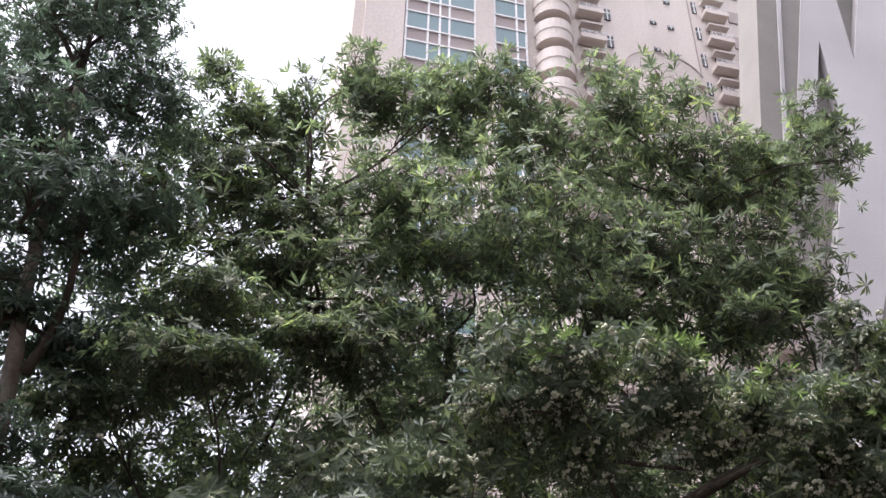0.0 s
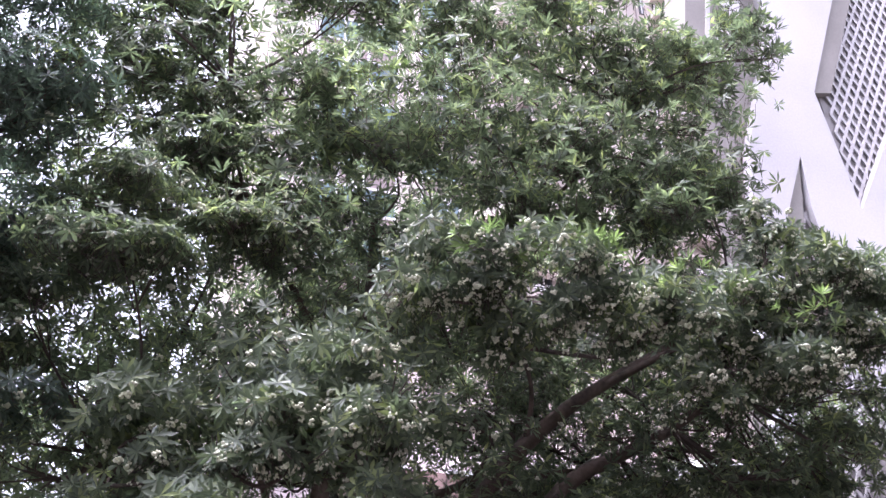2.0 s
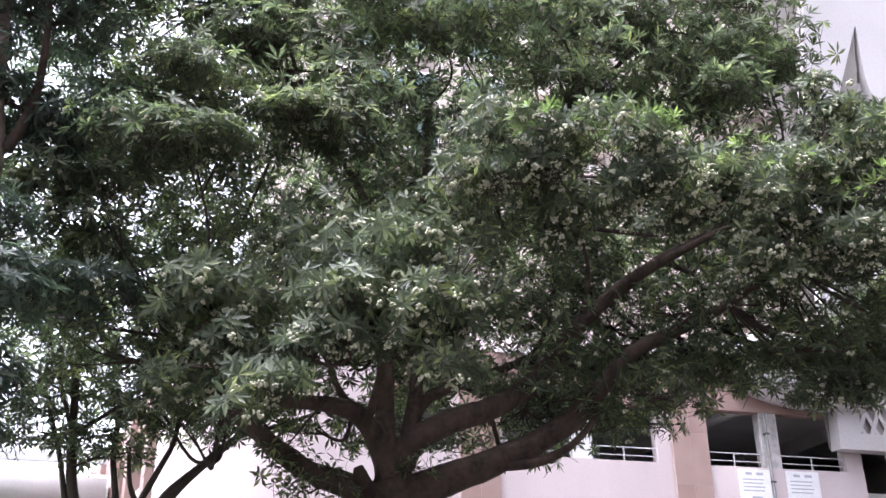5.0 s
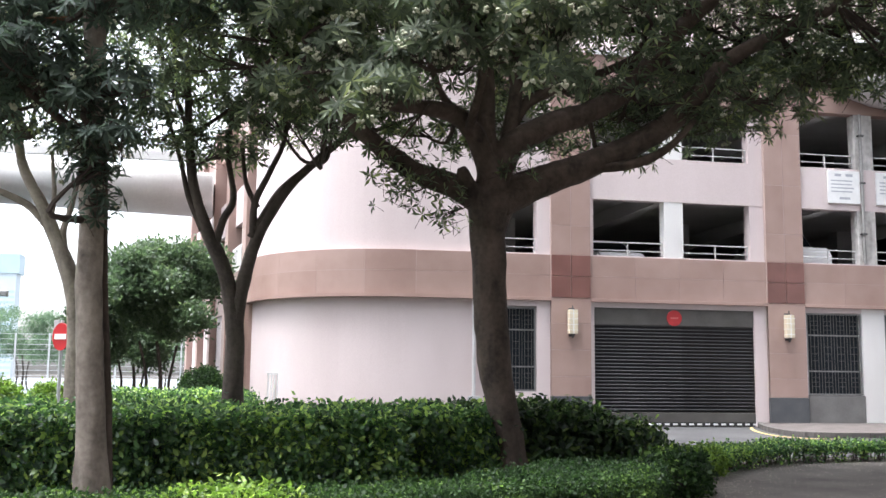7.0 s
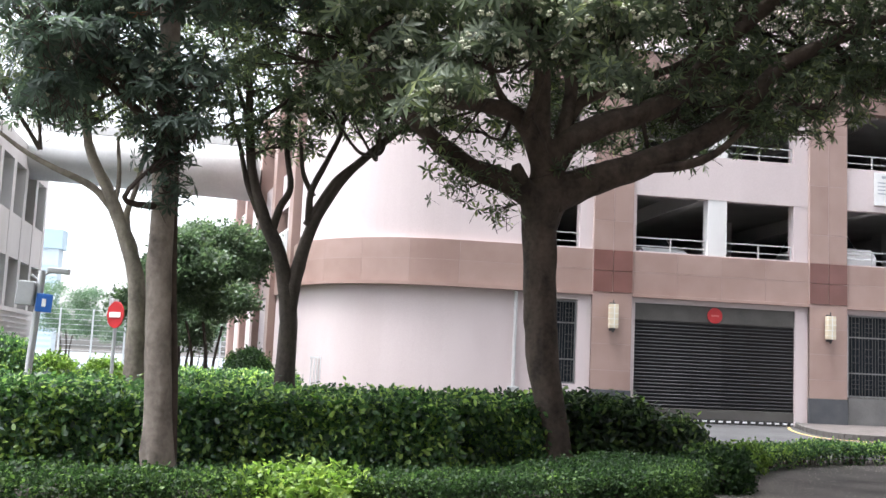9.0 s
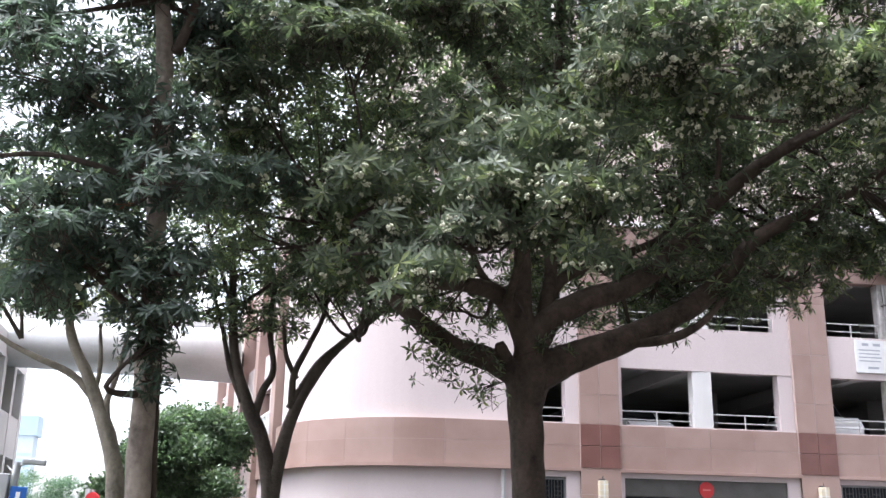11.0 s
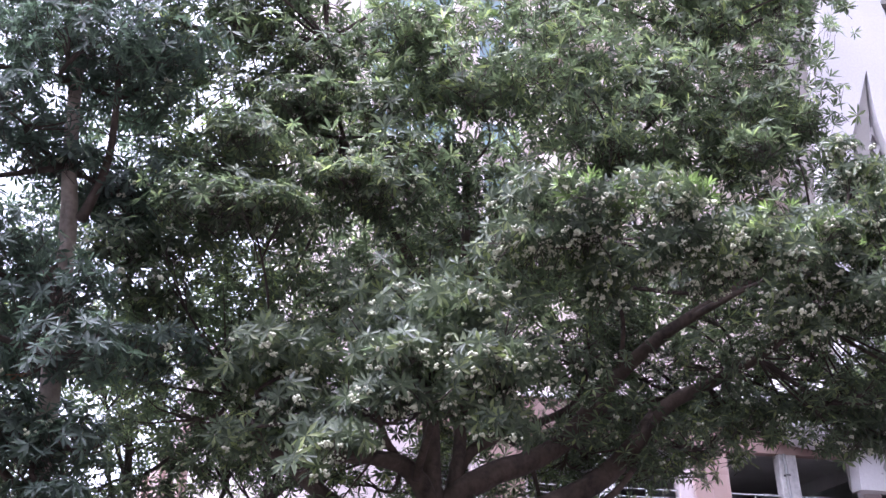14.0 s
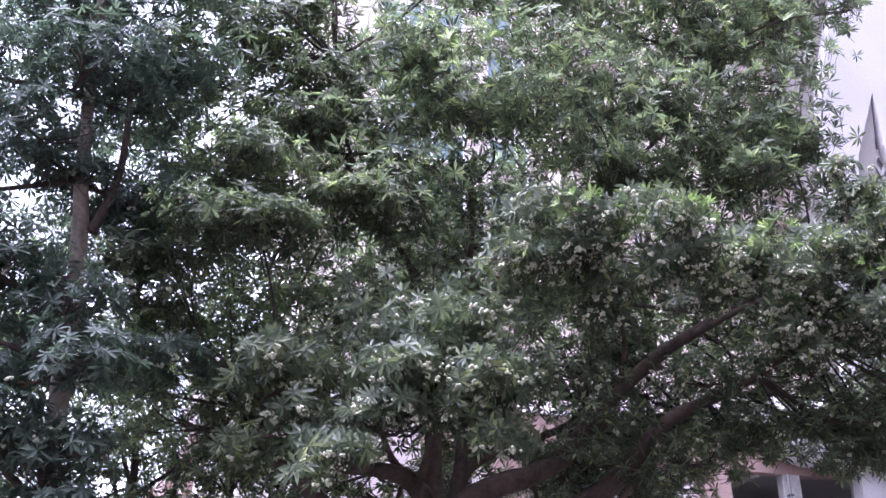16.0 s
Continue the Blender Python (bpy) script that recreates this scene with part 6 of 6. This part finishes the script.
# ---- hedges and shrubs ----
def hedge(name, line, width, height, label, material, seed, density=230, size=1.0, ragged=0.06, category="hedge", tufts=None, batter=0.0, bare=False):
    """A clipped hedge along a line: leaf tufts over a solid core that keeps their gaps dark."""
    rng = np.random.default_rng(seed)
    h = thing(name, label, category, (0, 0, 0))
    ps, ax = [], []
    core = bmesh.new()
    widths = width if isinstance(width, list) else [width] * (len(line) - 1)
    for (x0, y0), (x1, y1), width in zip(line, line[1:], widths):
        d = np.array([x1 - x0, y1 - y0])
        length = np.linalg.norm(d)
        d = d / length
        nrm = np.array([d[1], -d[0]])
        n = int(length * (width + 2 * height) * density)
        s, u = rng.random(n) * length, rng.random(n) * (width + 2 * height)
        side = np.where(u < height, -1, np.where(u > height + width, 1, 0))
        off = np.where(side == 0, u - height - width / 2, side * width / 2)
        z = np.where(side < 0, u, np.where(side > 0, u - height - width, height))
        bulge = np.array([noise.noise(Vector((x0 + d[0] * a * 1.0 + b, y0 + d[1] * a + c, seed))) for a, b, c in zip(s, off, z)])
        off = off - side * batter * z * z / height
        off = off + side * (bulge * ragged * 2 + rng.normal(size=n) * ragged * 0.5)
        z = z + (side == 0) * (bulge * ragged * 2.2 + rng.normal(size=n) * ragged * 0.6)
        keep = (side == 0) | (z > 0.66 * height) | (rng.random(n) < 0.12) if bare else np.full(n, True)
        ps.append(np.stack([x0 + d[0] * s + nrm[0] * off, y0 + d[1] * s + nrm[1] * off, z], 1)[keep])
        ax.append((np.stack([nrm[0] * side * 0.8, nrm[1] * side * 0.8, 0.5 + 0.6 * (side == 0)], 1) + rng.normal(size=(n, 3)) * np.where(side == 0, 0.6, 0.38)[:, None])[keep])
        if bare:
            for _ in range(int(length * 45)):
                a, b = rng.random() * length, rng.uniform(-0.5, 0.5) * width
                foot = Vector((x0 + d[0] * a + nrm[0] * b * 0.7, y0 + d[1] * a + nrm[1] * b * 0.7, 0.0))
                rod(core, foot, foot + Vector((rng.normal() * 0.05, rng.normal() * 0.05, height * 0.9)), 0.007, 4)
            continue
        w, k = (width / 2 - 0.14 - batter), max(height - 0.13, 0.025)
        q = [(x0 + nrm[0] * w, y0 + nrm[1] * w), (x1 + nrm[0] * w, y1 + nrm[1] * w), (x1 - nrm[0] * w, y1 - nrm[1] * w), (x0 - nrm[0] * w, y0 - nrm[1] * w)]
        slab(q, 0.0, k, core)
    for (jx, jy), width in [] if bare else zip(line, [min(p) for p in zip(widths[:1] + widths, widths + widths[-1:])]):
        n = int(math.pi * (width / 2) * (width / 2 + 2 * height) * density * 0.8)
        th, top = rng.random(n) * 2 * math.pi, rng.random(n) < width / (width + 4 * height)
        z = np.where(top, height + rng.normal(size=n) * ragged * 0.6, rng.random(n) * height)
        rr = np.where(top, (width / 2 - batter) * np.sqrt(rng.random(n)), width / 2 - batter * z * z / height + rng.normal(size=n) * ragged * 0.7)
        ps.append(np.stack([jx + rr * np.cos(th), jy + rr * np.sin(th), z], 1))
        ax.append(np.stack([np.cos(th) * ~top * 0.8, np.sin(th) * ~top * 0.8, 0.5 + 0.6 * top], 1) + rng.normal(size=(n, 3)) * 0.45)
        q = [(jx + (width / 2 - 0.14 - batter) * math.cos(k * 0.5236), jy + (width / 2 - 0.14 - batter) * math.sin(k * 0.5236)) for k in range(12)]
        slab(q, 0.0, max(height - 0.14, 0.02), core)
    p, a = np.concatenate(ps), np.concatenate(ax)
    v, f = scatter(rng, tufts or SMALL, p, a, size * rng.uniform(0.8, 1.35, len(p)))
    mesh_object("leaves", raw_mesh("leaves", v, f), material, h)["kind"] = "stuff"
    part("bare_stem" if bare else "solid_core", core, M_BARKDARK if bare else M_SOIL, h)
    return h


hedge("tall_hedge", [(-9, 14.25), (-5, 14.25), (0.0, 14.3), (1.5, 14.35), (2.7, 14.75)], [3.6, 3.6, 3.6, 2.6], 0.88, "waist-high dense green hedge with glossy leaves", M_HEDGE, 51, 330, 0.9, 0.09, tufts=BROAD, batter=0.12)
# hedge right of the trunk, with the tree's shade in its leaf colour
hedge("shaded_hedge_end", [(3.3, 14.9), (4.3, 15.05)], 2.5, 0.9, "rounded shrub hedge behind the trunk, shade in its leaf colour", M_HEDGESHADED, 60, 250, 1.1, 0.13, tufts=BROAD, batter=0.25)
hedge("shaded_hedge_end", [(4.75, 15.0), (5.3, 15.0)], 2.0, 0.66, "low drooping end of the shrub hedge, shade in its leaf colour", M_HEDGESHADED, 61, 250, 1.1, 0.13, tufts=BROAD, batter=0.2)
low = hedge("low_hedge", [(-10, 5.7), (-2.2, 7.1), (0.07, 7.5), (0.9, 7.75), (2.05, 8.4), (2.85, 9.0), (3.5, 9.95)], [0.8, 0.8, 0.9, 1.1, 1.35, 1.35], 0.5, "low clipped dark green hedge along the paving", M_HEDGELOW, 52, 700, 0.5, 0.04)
hedge("border_hedge", [(6.7, 14.3), (7.85, 15.35), (9.5, 16.35), (11.2, 16.65), (14, 17.0), (28, 17.2)], 0.75, 0.31, "low curved border hedge round the paving, bare at the foot", M_HEDGE, 53, 520, 0.72, 0.035, bare=True)
bloom, fs = [], []
for k in range(5):
    pv, pf = broad_leaf(0.028, 0.011, 0.003, 0.008)
    ca, sa = math.cos(k * 1.2566), math.sin(k * 1.2566)
    bloom.append(np.stack([pv[:, 0] * ca - pv[:, 1] * sa, pv[:, 2] - 0.02, pv[:, 0] * sa + pv[:, 1] * ca], 1) + np.array([2.32, 7.66, 0.2]))
    fs.append(pf + 8 * k)
mesh_object("red_flower", raw_mesh("red_flower", np.concatenate(bloom), np.concatenate(fs)), M_REDSIGN, low, "single red flower")
hedge("young_shrub", [(-1.0, 7.18), (-0.5, 7.28)], 0.72, 0.51, "yellow-green young shrub among the low hedge", M_HEDGELIGHT, 54, 300, 0.62, 0.09, "shrub", BROAD)
hedge("young_shrub", [(5.85, 13.1), (6.6, 14.15)], 0.75, 0.36, "yellow-green shrub at the border hedge end", M_HEDGELIGHT, 57, 330, 0.6, 0.07, "shrub", BROAD)
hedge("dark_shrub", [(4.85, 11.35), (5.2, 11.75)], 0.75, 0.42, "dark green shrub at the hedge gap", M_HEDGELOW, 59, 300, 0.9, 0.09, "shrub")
hedge("far_hedge", [(-16, 27), (-6.2, 27)], 2.0, 0.75, "low far hedge beyond the signs", M_HEDGE, 55, 190, 1.2, 0.08)
hedge("far_hedge", [(-4.4, 30), (-1.4, 30)], 2.2, 0.9, "low hedge before the garage wing", M_HEDGE, 56, 190, 1.2, 0.08)


def shrub(x, y, r, h, seed, label, material):
    rng = np.random.default_rng(seed)
    t = thing("round_shrub", label, "shrub", (x, y, 0))
    p, a = clump_points(rng, [(0, 0, h * 0.5, r, r, h * 0.5, 2400)], 0.85, -0.9)
    v, f = scatter(rng, SMALL, p, a, rng.uniform(0.9, 1.4, len(p)))
    mesh_object("leaves", raw_mesh("leaves", v, f), material, t)["kind"] = "stuff"
    sm = bmesh.new()
    rod(sm, (0, 0, -0.05), (0, 0, h * 0.6), 0.05)
    part("stem", sm, M_BARKDARK, t)


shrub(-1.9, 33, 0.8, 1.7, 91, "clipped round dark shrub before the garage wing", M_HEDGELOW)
shrub(-7.0, 22, 0.8, 1.7, 92, "rounded shrub beside the camera post", M_HEDGE)
shrub(-6.2, 23.5, 0.6, 1.3, 93, "small bright shrub by the camera post", M_HEDGELIGHT)
shrub(-8.2, 23, 0.9, 1.8, 94, "rounded shrub beside the camera post", M_HEDGE)
shrub(-5.6, 27, 0.6, 1.2, 95, "small bright shrub behind the sign", M_HEDGELIGHT)
